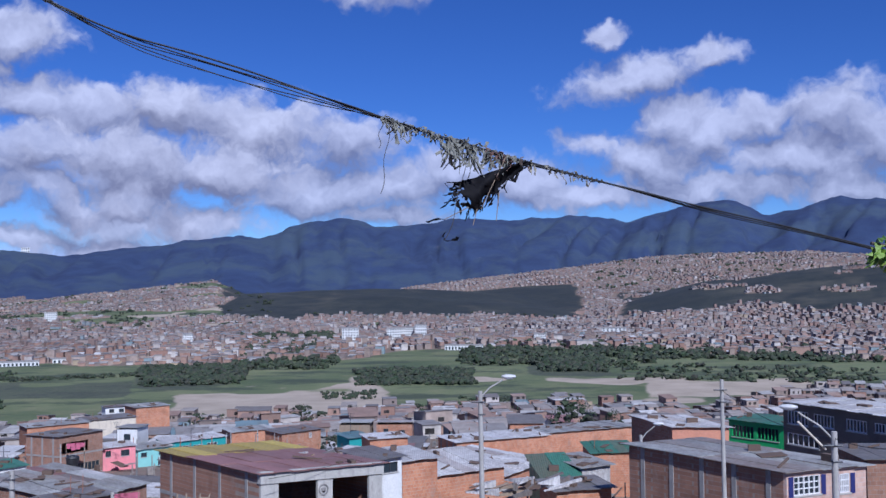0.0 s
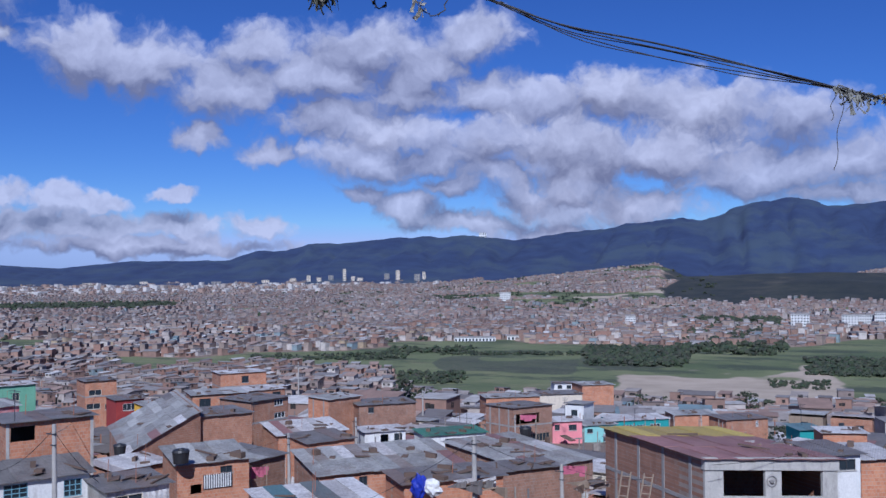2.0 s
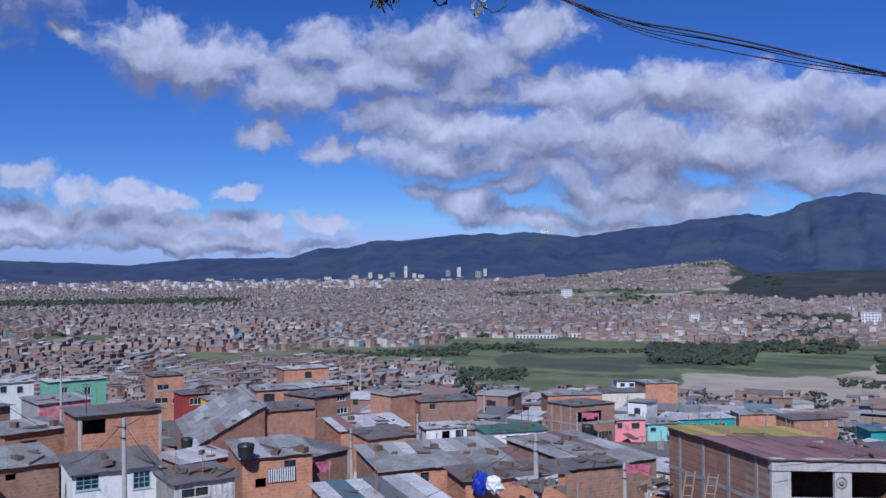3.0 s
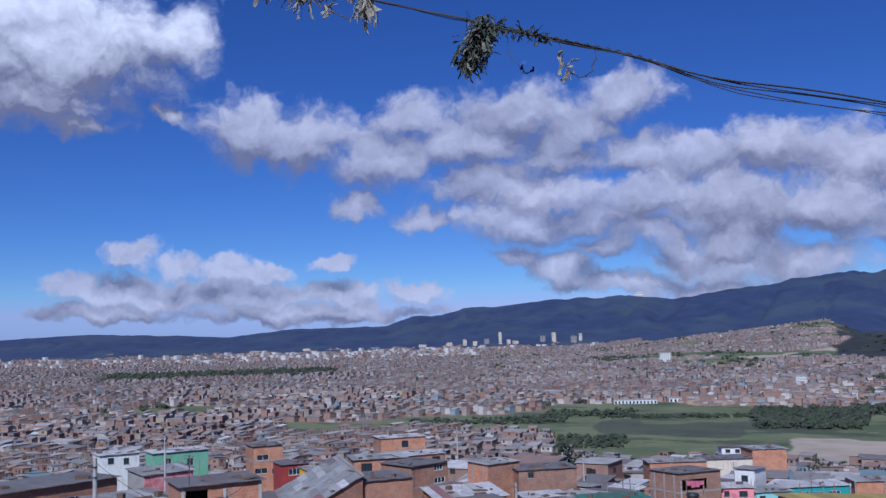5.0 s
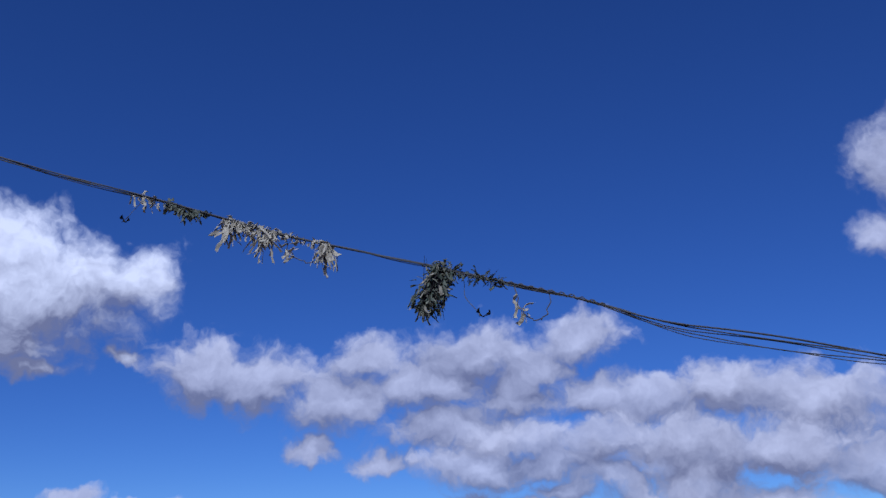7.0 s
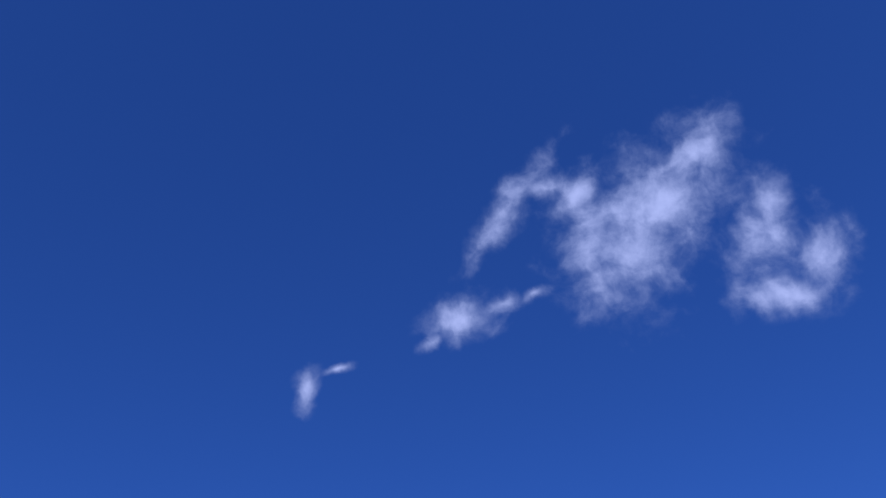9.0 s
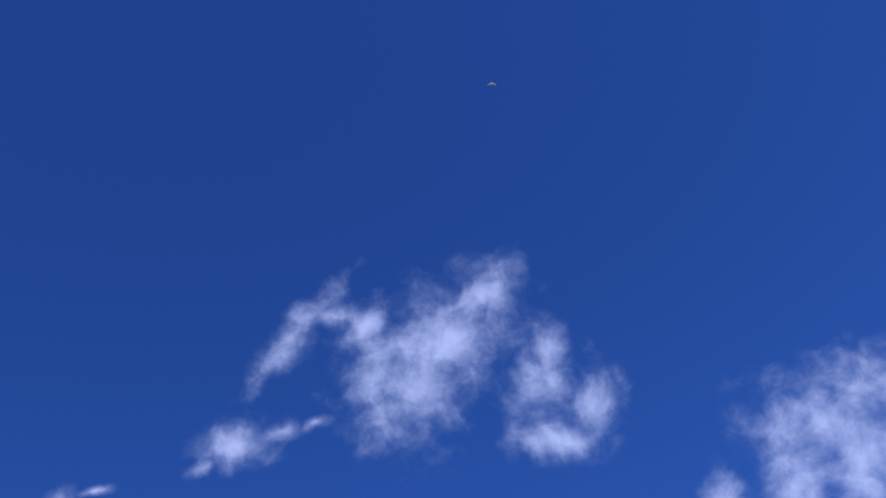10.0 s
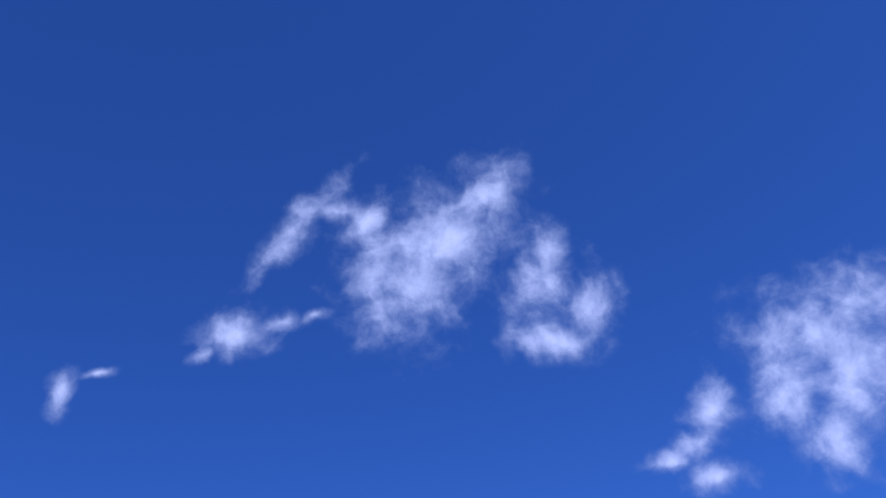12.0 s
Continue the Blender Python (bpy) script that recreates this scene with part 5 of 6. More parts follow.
def yard_clutter():
    """Boards, posts, sheets and drums lying and leaning in the yards between the houses, and weights on the roofs."""
    rnd = random.Random(19)
    verts, faces = [], []

    def box(p, ax, ay, az, x, y, z):
        i = len(verts)
        for c in (-1, 1):
            for a, b in ((-1, -1), (1, -1), (1, 1), (-1, 1)):
                verts.append(tuple(p + ax * (a * x) + ay * (b * y) + az * (c * z)))
        faces.extend(tuple(i + k for k in q) for q in ((3, 2, 1, 0), (4, 5, 6, 7), (0, 1, 5, 4), (1, 2, 6, 5), (2, 3, 7, 6), (3, 0, 4, 7)))
    for _ in range(3800):
        r, az = 36 + 140 * rnd.random() ** 1.3, rnd.uniform(-27, 62)
        p = spot(az, r)
        if any(math.hypot(p.x - x, p.y - y) < q * 0.8 for x, y, q, _ in FOOT):
            continue
        p.z = height(az, r) + rnd.uniform(0.1, 0.4)
        t = rnd.uniform(0, math.tau)
        kind = rnd.random()
        lean = rnd.uniform(-0.5, 0.5) if kind < 0.6 else 0.0
        ax = Vector((math.cos(t) * math.cos(lean), math.sin(t) * math.cos(lean), math.sin(lean)))
        ay = Vector((-math.sin(t), math.cos(t), 0))
        up = ax.cross(ay)
        if kind < 0.35:
            box(p + Vector((0, 0, 0.5)), ax, ay, up, rnd.uniform(0.5, 1.6), 0.07, 0.04)
        elif kind < 0.6:
            box(p + Vector((0, 0, 0.7)), ax, ay, up, rnd.uniform(0.5, 1.3), rnd.uniform(0.35, 0.7), 0.03)
        elif kind < 0.8:
            h = rnd.uniform(1.0, 1.9)
            box(p + Vector((0, 0, h)), ax, ay, up, 0.05, 0.05, h)
        else:
            h = rnd.uniform(0.2, 0.6)
            box(p + Vector((0, 0, h)), ax, ay, up, rnd.uniform(0.15, 0.5), rnd.uniform(0.15, 0.4), h)
    tagged(raw("yard_clutter", verts, faces, [M["clutter"]]), "boards, posts, sheets and rubble in the yards between houses", "clutter", kind="stuff")


yard_clutter()

# ---- poles and street lamps ----
def pole(name, x, y, z0, z1, r, lamp):
    lit = lamp is not None
    own = thing(name, "tapered concrete pole with a lamp on a bent arm" if lit else "tapered concrete pole with cable brackets",
                "street lamp" if lit else "utility pole", (x, y, z0), "street poles")
    lean = Vector((ART.uniform(-0.12, -0.05), 0.0, 0))
    h = z1 - z0
    bm = bmesh.new()
    rod(bm, Vector((0, 0, 0)) - lean, (0, 0, h), r * 1.45, r * 0.95, 12)
    part("shaft", bm, M["pole"], own)
    for k in range(2):
        bm = bmesh.new()
        rod(bm, (0, 0, h - 0.5 - k * 0.55), (0, 0, h - 0.44 - k * 0.55), r * 1.12, n=12)
        part("band", bm, M["dark_steel"], own)
        bm = bmesh.new()
        rod(bm, (-0.3 * (1 - k) - r, -r, h - 0.47 - k * 0.55), (r + 0.12, -r, h - 0.47 - k * 0.55), 0.035, n=6)
        part("bracket", bm, M["dark_steel"], own)
    if lit:
        e = Vector(lamp) - Vector((x, y, z0))
        bm = bmesh.new()
        d = e - Vector((0, 0, h - 0.1))
        tube(bm, [(0, 0, h - 0.3), Vector((0, 0, h - 0.1)) + d * 0.3, Vector((0, 0, h - 0.1)) + d * 0.62, Vector((0, 0, h - 0.1)) + d * 0.72 + Vector((0, 0, 0.02))], 0.035, 8)
        arm = part("arm", bm, M["pole"], own)
        bm = bmesh.new()
        bmesh.ops.create_icosphere(bm, subdivisions=2, radius=1.0)
        side = Vector((d.x, d.y, 0)).normalized()
        m = Matrix.Translation(Vector((0, 0, h - 0.1)) + d * 0.92) @ Matrix((side, Vector((-side.y, side.x, 0)), Vector((0, 0, 1)))).transposed().to_4x4() @ Matrix.Diagonal((0.34, 0.15, 0.10, 1))
        bmesh.ops.transform(bm, matrix=m, verts=bm.verts)
        head = part("lamp_head", bm, M["lamp_shell"], own, "pale aluminium lamp head")
        bm = bmesh.new()
        bmesh.ops.create_icosphere(bm, subdivisions=2, radius=1.0)
        bmesh.ops.transform(bm, matrix=Matrix.Translation((0, 0, -0.05)) @ m @ Matrix.Diagonal((0.7, 0.75, 0.8, 1)), verts=bm.verts)
        part("diffuser", bm, M["white_frame"], head)
    return own


pole('street_lamp', 1.60, 42.87, 55.02, 65.16, 0.10, (2.98, 42.80, 65.86))
pole('utility_pole', 12.89, 44.99, 54.24, 65.35, 0.09, None)
pole('street_lamp', 13.56, 33.78, 56.32, 64.67, 0.11, (12.05, 34.35, 65.55))
pole('street_lamp', 11.60, 57.34, 52.11, 60.85, 0.10, (12.69, 57.11, 61.61))
pole('utility_pole', -23.80, 53.44, 52.11, 59.83, 0.14, None)
pole('utility_pole', -21.03, 61.51, 51.35, 56.89, 0.12, None)
pole('utility_pole', -38.46, 34.99, 53.20, 62.33, 0.11, None)
pole('utility_pole', -52.06, 74.64, 48.69, 54.77, 0.12, None)
pole('utility_pole', -76.79, 150.55, 41.30, 48.69, 0.12, None)
pole('utility_pole', -92.94, 75.28, 46.05, 58.77, 0.12, None)
pole('utility_pole', -120.92, 177.17, 35.70, 49.55, 0.13, None)
pole('utility_pole', -27.53, 142.97, 43.64, 48.45, 0.09, None)
pole('utility_pole', -57.55, 95.85, 46.77, 52.86, 0.12, None)
pole('utility_pole', -45.62, 32.30, 52.42, 63.84, 0.12, None)
pole('utility_pole', -47.80, 120.89, 45.09, 50.21, 0.09, None)
pole('utility_pole', -34.66, 157.43, 42.08, 45.99, 0.08, None)
# ---- the cable across the street and what has caught on it ----
CABLE_FACING, CABLE_FAR = 17.0, 9.0
SAG = [(-26, 1.05), (-13.8, 4.57), (-5, 7.0), (3.1, 9.6), (12.65, 12.2), (18.9, 13.8), (22.7, 15.65), (32.4, 18.2), (39.2, 19.65), (49.6, 21.8), (60, 23.5), (68, 24.2)]


def on_cable(az, drop=0.0, side=0.0):
    """A point of the cable's line at a bearing; drop in metres."""
    r = CABLE_FAR / math.cos(radians(az - CABLE_FACING))
    el = along(SAG, az)
    # soften the table's corners
    el = (along(SAG, az - 1.5) + along(SAG, az + 1.5) + el) / 3
    p = spot(az, r, EYE_Z + r * math.tan(radians(el)) - drop)
    return p + heading(CABLE_FACING) * side


def cables():
    own = thing("cable_bundle", "bundle of black overhead cables tied together, sagging across the view", "cable", on_cable(17))
    base = Vector(own.location)
    # each strand hangs loose between the ties
    ties = [-27.0, -7.5, 3.3, 22.5, 32.0, 38.0, 49.0, 69.0]
    for k in range(5):
        pts = []
        az = -27.0
        while az <= 69:
            a = max(t for t in ties if t <= az + 1e-6)
            b = min([t for t in ties if t > az] or [70])
            f = (az - a) / (b - a)
            loose = {3.3: (-0.06, -0.04, -0.015, 0.04, 0.06), -27.0: (0.0, 0.02, 0.035, 0.01, 0.015), 49.0: (0, 0.02, 0.05, 0.02, 0.04)}.get(a, (0.0, 0.012, 0.02, 0.006, 0.016))[k]
            wob = 0.01 * math.sin(az * (0.35 + 0.1 * k) + k * 2)
            pts.append(on_cable(az, loose * 4 * f * (1 - f) + wob, 0.012 * math.cos(k * 1.3 + az * 0.2)) - base)
            az += 0.75
        bm = bmesh.new()
        tube(bm, pts, (0.009, 0.0065, 0.0055, 0.0055, 0.0045)[k], 6)
        part("cable", bm, M["cable"], own)
    # wire lashing at the ties
    for a, b in ((22.0, 28.4), (-9.5, -6.5)):
        bm = bmesh.new()
        pts = [on_cable(a + (b - a) * i / 60, 0, 0) + Vector((0, 0.018 * math.cos(i * 1.1), 0.02 * math.sin(i * 1.1))) - base for i in range(61)]
        tube(bm, pts, 0.006, 5)
        part("lashing", bm, M["rag_grey"], own, "grey wire wound round the cables")


cables()


def strip(bm, p, way, length, width, rnd, curl=0.5, n=6):
    """A thin crumpled ribbon with a little thickness, hanging from p."""
    side = Vector((rnd.uniform(-1, 1), rnd.uniform(-1, 1), 0.2)).normalized()
    rows = []
    q, d = Vector(p), Vector(way).normalized()
    for i in range(n + 1):
        w = width * rnd.uniform(0.45, 1.25) * 0.5
        nrm = d.cross(side).normalized() * 0.002
        rows.append([bm.verts.new(q + s * w * side + g * nrm) for s, g in ((-1, -1), (1, -1), (1, 1), (-1, 1))])
        d = (d + Vector((rnd.uniform(-1, 1), rnd.uniform(-1, 1), rnd.uniform(-1, 0.6))) * curl).normalized()
        side = (side + Vector((rnd.uniform(-1, 1), rnd.uniform(-1, 1), rnd.uniform(-1, 1))) * 0.5).normalized()
        q = q + d * (length / n)
    for a, b in zip(rows, rows[1:]):
        for k in range(4):
            bm.faces.new((a[k], a[(k + 1) % 4], b[(k + 1) % 4], b[k]))
    bm.faces.new(rows[0][::-1])
    bm.faces.new(rows[-1])


def rags(name, label, az0, az1, count, length, width, mat, seed, profile=None, category="rag"):
    """Torn strips that hang from the cable between two bearings."""
    rnd = random.Random(seed)
    own = thing(name, label, category, on_cable((az0 + az1) / 2), "torn rags on the cable")
    base = Vector(own.location)
    for _ in range(count):
        bm = bmesh.new()
        f = rnd.random()
        az = az0 + (az1 - az0) * f
        k = profile(f) if profile else 1.0
        p = on_cable(az, rnd.uniform(-0.02, 0.05 * k), rnd.uniform(-0.03, 0.03)) - base
        strip(bm, p, (rnd.uniform(-0.5, 0.5), rnd.uniform(-0.3, 0.3), -1), length * k * rnd.uniform(0.4, 1.15), width * rnd.uniform(0.5, 1.3), rnd, 0.5)
        part("strip", bm, M[mat], own)
    for _ in range(count // 2):
        bm = bmesh.new()
        az = az0 + (az1 - az0) * rnd.random()
        p = on_cable(az, rnd.uniform(-0.03, 0.02), 0.0) - base
        strip(bm, p, (rnd.uniform(-1, 1), 0.2, rnd.uniform(-0.6, 0.4)), width * 2.0, width * 1.2, rnd, 0.9, 4)
        part("strip", bm, M[mat], own)
    return own


def cord(name, label, az, length, sway, ring=None):
    own = thing(name, label, "string", on_cable(az), "strings on the cable")
    bm = bmesh.new()
    pts = []
    for i in range(14):
        f = i / 13
        q = Vector((sway * f * f + 0.02 * math.sin(f * 9), 0.03 * math.sin(f * 5), -length * f))
        pts.append(q)
    tube(bm, pts, 0.0035, 5)
    part("string", bm, M["rag_grey"], own)
    if ring:
        bm = bmesh.new()
        strip(bm, pts[-1], (1, 0, 0.3), 0.16, 0.05, random.Random(3), 0.7)
        strip(bm, pts[-1], (-0.6, 0, 0.1), 0.1, 0.04, random.Random(5), 0.7)
        part("scrap", bm, M["cloth_black"], own)
    return own


def loop(name, label, az0, az1, drop, mat):
    """A loop of tape between two points of the cable."""
    own = thing(name, label, "string", on_cable(az0), "strings on the cable")
    base = Vector(own.location)
    bm = bmesh.new()
    a, b = on_cable(az0) - base, on_cable(az1) - base
    pts = []
    for i in range(22):
        f = i / 21
        q = a.lerp(b, 0.5 - 0.5 * math.cos(f * math.pi))
        pts.append(q + Vector((0, 0, -drop * math.sin(f * math.pi) ** 0.6)) + Vector((0.02 * math.sin(i * 1.7), 0, 0.012 * math.cos(i * 2.3))))
    tube(bm, pts, 0.006, 5)
    part("tape", bm, M[mat], own)
    rnd = random.Random(int(abs(az0) * 10))
    for _ in range(9):
        bm = bmesh.new()
        strip(bm, pts[rnd.randint(12, 19)], (rnd.uniform(-1, 1), 0, rnd.uniform(-1, 0.5)), 0.13, 0.04, rnd, 0.6, 4)
        part("scrap", bm, M[mat], own)


rags("rag_garland", "grey-green tatters of old kite tail wound on the cables", -4.8, 3.6, 150, 0.17, 0.034, "rag_garland", 21, lambda f: 0.35 + 0.9 * abs(math.sin(f * 9)) ** 3)
rags("rag_tuft", "thick tuft of grey-green torn strips", -2.0, -0.4, 46, 0.28, 0.036, "rag_garland", 22)
rags("rag_tail", "short torn strips along the cable", -9.0, -4.5, 26, 0.08, 0.03, "rag_grey", 23)
rags("red_rags", "faded red and grey strips above the black kite", -5.2, -2.6, 18, 0.09, 0.035, "rag_red", 24)
rags("pale_rags", "bunch of pale grey twisted strips", 42.1, 45.5, 120, 0.30, 0.034, "rag_grey", 25, lambda f: 0.4 + 0.8 * abs(math.sin(f * 5.2)) ** 1.5)
rags("pale_rag_end", "pale grey strips hanging in a curl", 38.9, 39.5, 24, 0.34, 0.045, "rag_grey", 28)
rags("thin_rags", "small grey strips between the bunches", 39.8, 42.4, 22, 0.08, 0.04, "rag_grey", 29)
rags("green_rags", "green and brown strips on the cable", 46.6, 48.9, 30, 0.14, 0.06, "rag_green", 26)
rags("white_scraps", "small white scraps on the cable", 49.0, 51.0, 14, 0.14, 0.035, "rag_grey", 27)
cord("hanging_string", "thin pale string hanging from the rags", 3.2, 0.72, -0.08)
cord("hanging_string", "short frayed string under the rags", 3.6, 0.3, -0.03)
cord("hanging_string", "thread with a dark scrap at its end", 30.8, 0.5, 0.22, ring=True)
cord("hanging_string", "thread with a dark scrap tied below", 50.5, 0.28, -0.22, ring=True)
cord("hanging_string", "long string with dark knots by the black kite", -1.4, 0.95, -0.22, ring=True)
loop("tape_loop", "thin grey loop of tape with a dark knot", 25.4, 27.4, 0.32, "rag_grey")
loop("rag_loop", "pale loop of twisted rag", 39.1, 41.6, 0.26, "rag_grey")


def nest():
    """A clump of leaves, sticks and rags caught on the cable."""
    rnd = random.Random(31)
    own = thing("debris_clump", "dark green clump of leaves, sticks and rags caught on the cable", "debris", on_cable(32.2))
    base = Vector(own.location)
    bm = bmesh.new()
    for _ in range(420):
        f, a = rnd.random(), rnd.uniform(0, math.tau)
        r = rnd.random() ** 0.5 * (0.10 + 0.09 * math.sin(f * math.pi))
        p = Vector((0.08 - 0.27 * f + r * math.cos(a), 0.10 * rnd.uniform(-1, 1), -0.02 - 0.36 * f + r * math.sin(a)))
        strip(bm, p, (rnd.uniform(-0.8, 0.4), rnd.uniform(-1, 1), rnd.uniform(-1.4, 0.2)), rnd.uniform(0.05, 0.15), rnd.uniform(0.012, 0.04), rnd, 0.5, 4)
    part("leaves", bm, M["rag_green"], own)
    for _ in range(60):
        bm = bmesh.new()
        az = rnd.uniform(28.0, 31.4)
        p = on_cable(az, rnd.uniform(-0.03, 0.05), rnd.uniform(-0.04, 0.04)) - base
        strip(bm, p, (rnd.uniform(-1, 1), rnd.uniform(-1, 1), rnd.uniform(-1, 0.6)), rnd.uniform(0.05, 0.14), 0.025, rnd, 0.5, 4)
        part("tuft", bm, M["rag_green"], own)
    for _ in range(26):
        p = Vector((rnd.uniform(-0.2, 0.1), rnd.uniform(-0.08, 0.08), rnd.uniform(-0.36, 0.0)))
        d = Vector((rnd.uniform(-0.5, 0.5), rnd.uniform(-0.3, 0.3), rnd.choice((-1, -1, 1)))).normalized()
        bm = bmesh.new()
        rod(bm, p, p + d * rnd.uniform(0.1, 0.28), 0.0035, 0.002, 5)
        part("twig", bm, M["cloth_black"], own)
    for a in range(7):
        p = on_cable(28.9) - base
        d = Vector((math.cos(a * 0.9), 0.2, math.sin(a * 0.9)))
        bm = bmesh.new()
        rod(bm, p, p + d * 0.12, 0.004, 0.002, 5)
        part("twig", bm, M["cloth_black"], own)
    bm = bmesh.new()
    bmesh.ops.create_icosphere(bm, subdivisions=3, radius=1.0)
    for v in bm.verts:
        k = 1 + 0.4 * noise.noise(v.co * 2.5)
        v.co = Vector((-0.06 + (v.co.x * 0.10 + v.co.z * 0.10) * k, v.co.y * 0.08 * k, -0.20 + v.co.z * 0.19 * k))
    part("rag_core", bm, M["cloth_black"], own, "dark crumpled rag inside the clump")


nest()


def kite():
    """A torn black plastic kite that hangs under the cable."""
    rnd = random.Random(41)
    own = thing("torn_kite", "torn black plastic kite hanging from the cable", "kite", on_cable(-2.9, 0.21))
    bm = bmesh.new()
    nx, ny = 26, 10
    top_a, top_b = Vector((-0.36, 0.0, -0.10)), Vector((0.38, 0.02, 0.12))
    hang = [(0, 0.13), (0.12, 0.24), (0.28, 0.37), (0.42, 0.30), (0.6, 0.25), (0.8, 0.17), (1, 0.03)]
    grid = []
    for i in range(nx + 1):
        row = []
        f = i / nx
        deep = along(hang, f) * rnd.uniform(0.82, 1.12)
        for j in range(ny + 1):
            g = j / ny
            p = top_a.lerp(top_b, f) + Vector((-0.07 * g * (1 - f), 0.05 * math.sin(g * 5 + f * 7), -deep * g))
            p += Vector((rnd.uniform(-1, 1), rnd.uniform(-1, 1) * 2, rnd.uniform(-1, 1))) * 0.006 * (1 + 2.5 * (j == ny))
            row.append(bm.verts.new(p))
        grid.append(row)
    for i in range(nx):
        for j in range(ny):
            if (j > ny - 4 and rnd.random() < 0.3) or (i < 4 and j > 1 and (j + i) % 3 == 0):
                continue
            bm.faces.new((grid[i][j], grid[i][j + 1], grid[i + 1][j + 1], grid[i + 1][j]))
    sheet = part("sheet", bm, M["cloth_black"], own)
    sheet.data.shade_smooth()
    solid = sheet.modifiers.new("thickness", "SOLIDIFY")
    solid.thickness = 0.006
    for k in range(24):
        f = rnd.uniform(0.0, 0.75)
        p = top_a.lerp(top_b, f) + Vector((-0.06 * (1 - f), 0, -along(hang, f) * rnd.uniform(0.75, 1.0)))
        way = (-1, 0, rnd.uniform(-0.3, 0.3)) if k < 8 else (rnd.uniform(-0.6, 0.2), 0, -1)
        if k < 8:
            p = top_a + Vector((0.03, 0, -0.03 * k))
        bm = bmesh.new()
        strip(bm, p, way, rnd.uniform(0.07, 0.17), 0.03, rnd, 0.3, 4)
        part("tatter", bm, M["cloth_black"], own)
    for a, b in (((0.16, -0.02, 0.17), (-0.10, -0.03, -0.36)), ((-0.14, 0, -0.36), (-0.18, 0, -0.52)), ((0.08, 0, -0.2), (0.05, 0, -0.48)), ((-0.22, 0, -0.34), (-0.46, 0, -0.46))):
        bm = bmesh.new()
        rod(bm, a, b, 0.005, 0.004, 5)
        part("stick", bm, M["wood"], own)
    bm = bmesh.new()
    strip(bm, (-0.46, 0, -0.46), (-1, 0, -0.15), 0.2, 0.05, rnd, 0.4, 5)
    part("tail_scrap", bm, M["cloth_black"], own)
    bm = bmesh.new()
    for k in range(5):
        p = Vector((rnd.uniform(0.0, 0.34), rnd.uniform(-0.04, 0.02), 0))
        p.z = -0.17 + (p.x + 0.36) * 0.44 + rnd.uniform(-0.02, 0.06)
        strip(bm, p, (rnd.uniform(-1, 1), rnd.uniform(-1, 0), rnd.uniform(-1, 0.4)), rnd.uniform(0.06, 0.13), 0.04, rnd, 0.7, 4)
    part("trim_rags", bm, M["rag_red"], own, "faded red rags along the upper edge")


kite()


def leafy_branch():
    """Bright leaves that reach in from a tree beside the view."""
    rnd = random.Random(51)
    own = thing("leafy_branch", "bright yellow-green leafy branch tip in sunlight", "branch", spot(-24.4, 7.0, EYE_Z + 0.13))
    bm = bmesh.new()
    pts = [Vector((1.2, 0.1, 0.25)), Vector((0.6, 0.05, 0.12)), Vector((0.2, 0, 0.05)), Vector((-0.06, 0, 0.1))]
    tube(bm, pts, 0.012, 6)
    part("twig", bm, M["bark"], own)
    bm = bmesh.new()
    for _ in range(130):
        f = rnd.random()
        p = pts[3].lerp(pts[1], f) + Vector((0, rnd.uniform(-0.05, 0.05), rnd.uniform(-0.05, 0.05) - 0.22 * rnd.random() * min(1, 0.4 + f)))
        strip(bm, p, (rnd.uniform(-1, 0.8), rnd.uniform(-0.5, 0.5), rnd.uniform(-1, 0.5)), rnd.uniform(0.06, 0.13), 0.045, rnd, 0.25, 4)
    part("leaves", bm, M["leaf_bright"], own)


leafy_branch()

# ---- the half moon, far up ----
def moon():
    own = spot(-21.1, 4900 * math.cos(radians(57.4)), EYE_Z + 4900 * math.sin(radians(57.4)))
    bm = bmesh.new()
    bmesh.ops.create_icosphere(bm, subdivisions=4, radius=24.0)
    day = heading(SUN_AZ, SUN_EL)
    bmesh.ops.delete(bm, geom=[v for v in bm.verts if v.co.normalized().dot(day) < 0.12 or v.co.normalized().dot(heading(-21.1, 57.4)) > 0.03], context="VERTS")
    ob = part("moon", bm, M["moon"])
    ob.location = own
    tagged(ob, "pale half moon in the daylight sky", "moon")


# ---- trees ----
def leaf_clump(bm, c, r, rnd):
    """An uneven lump of foliage."""
    made = bmesh.ops.create_icosphere(bm, subdivisions=1, radius=1.0)["verts"]
    for v in made:
        k = r * rnd.uniform(0.55, 1.25)
        v.co = Vector(c) + Vector((v.co.x * k, v.co.y * k, v.co.z * k * 0.85))


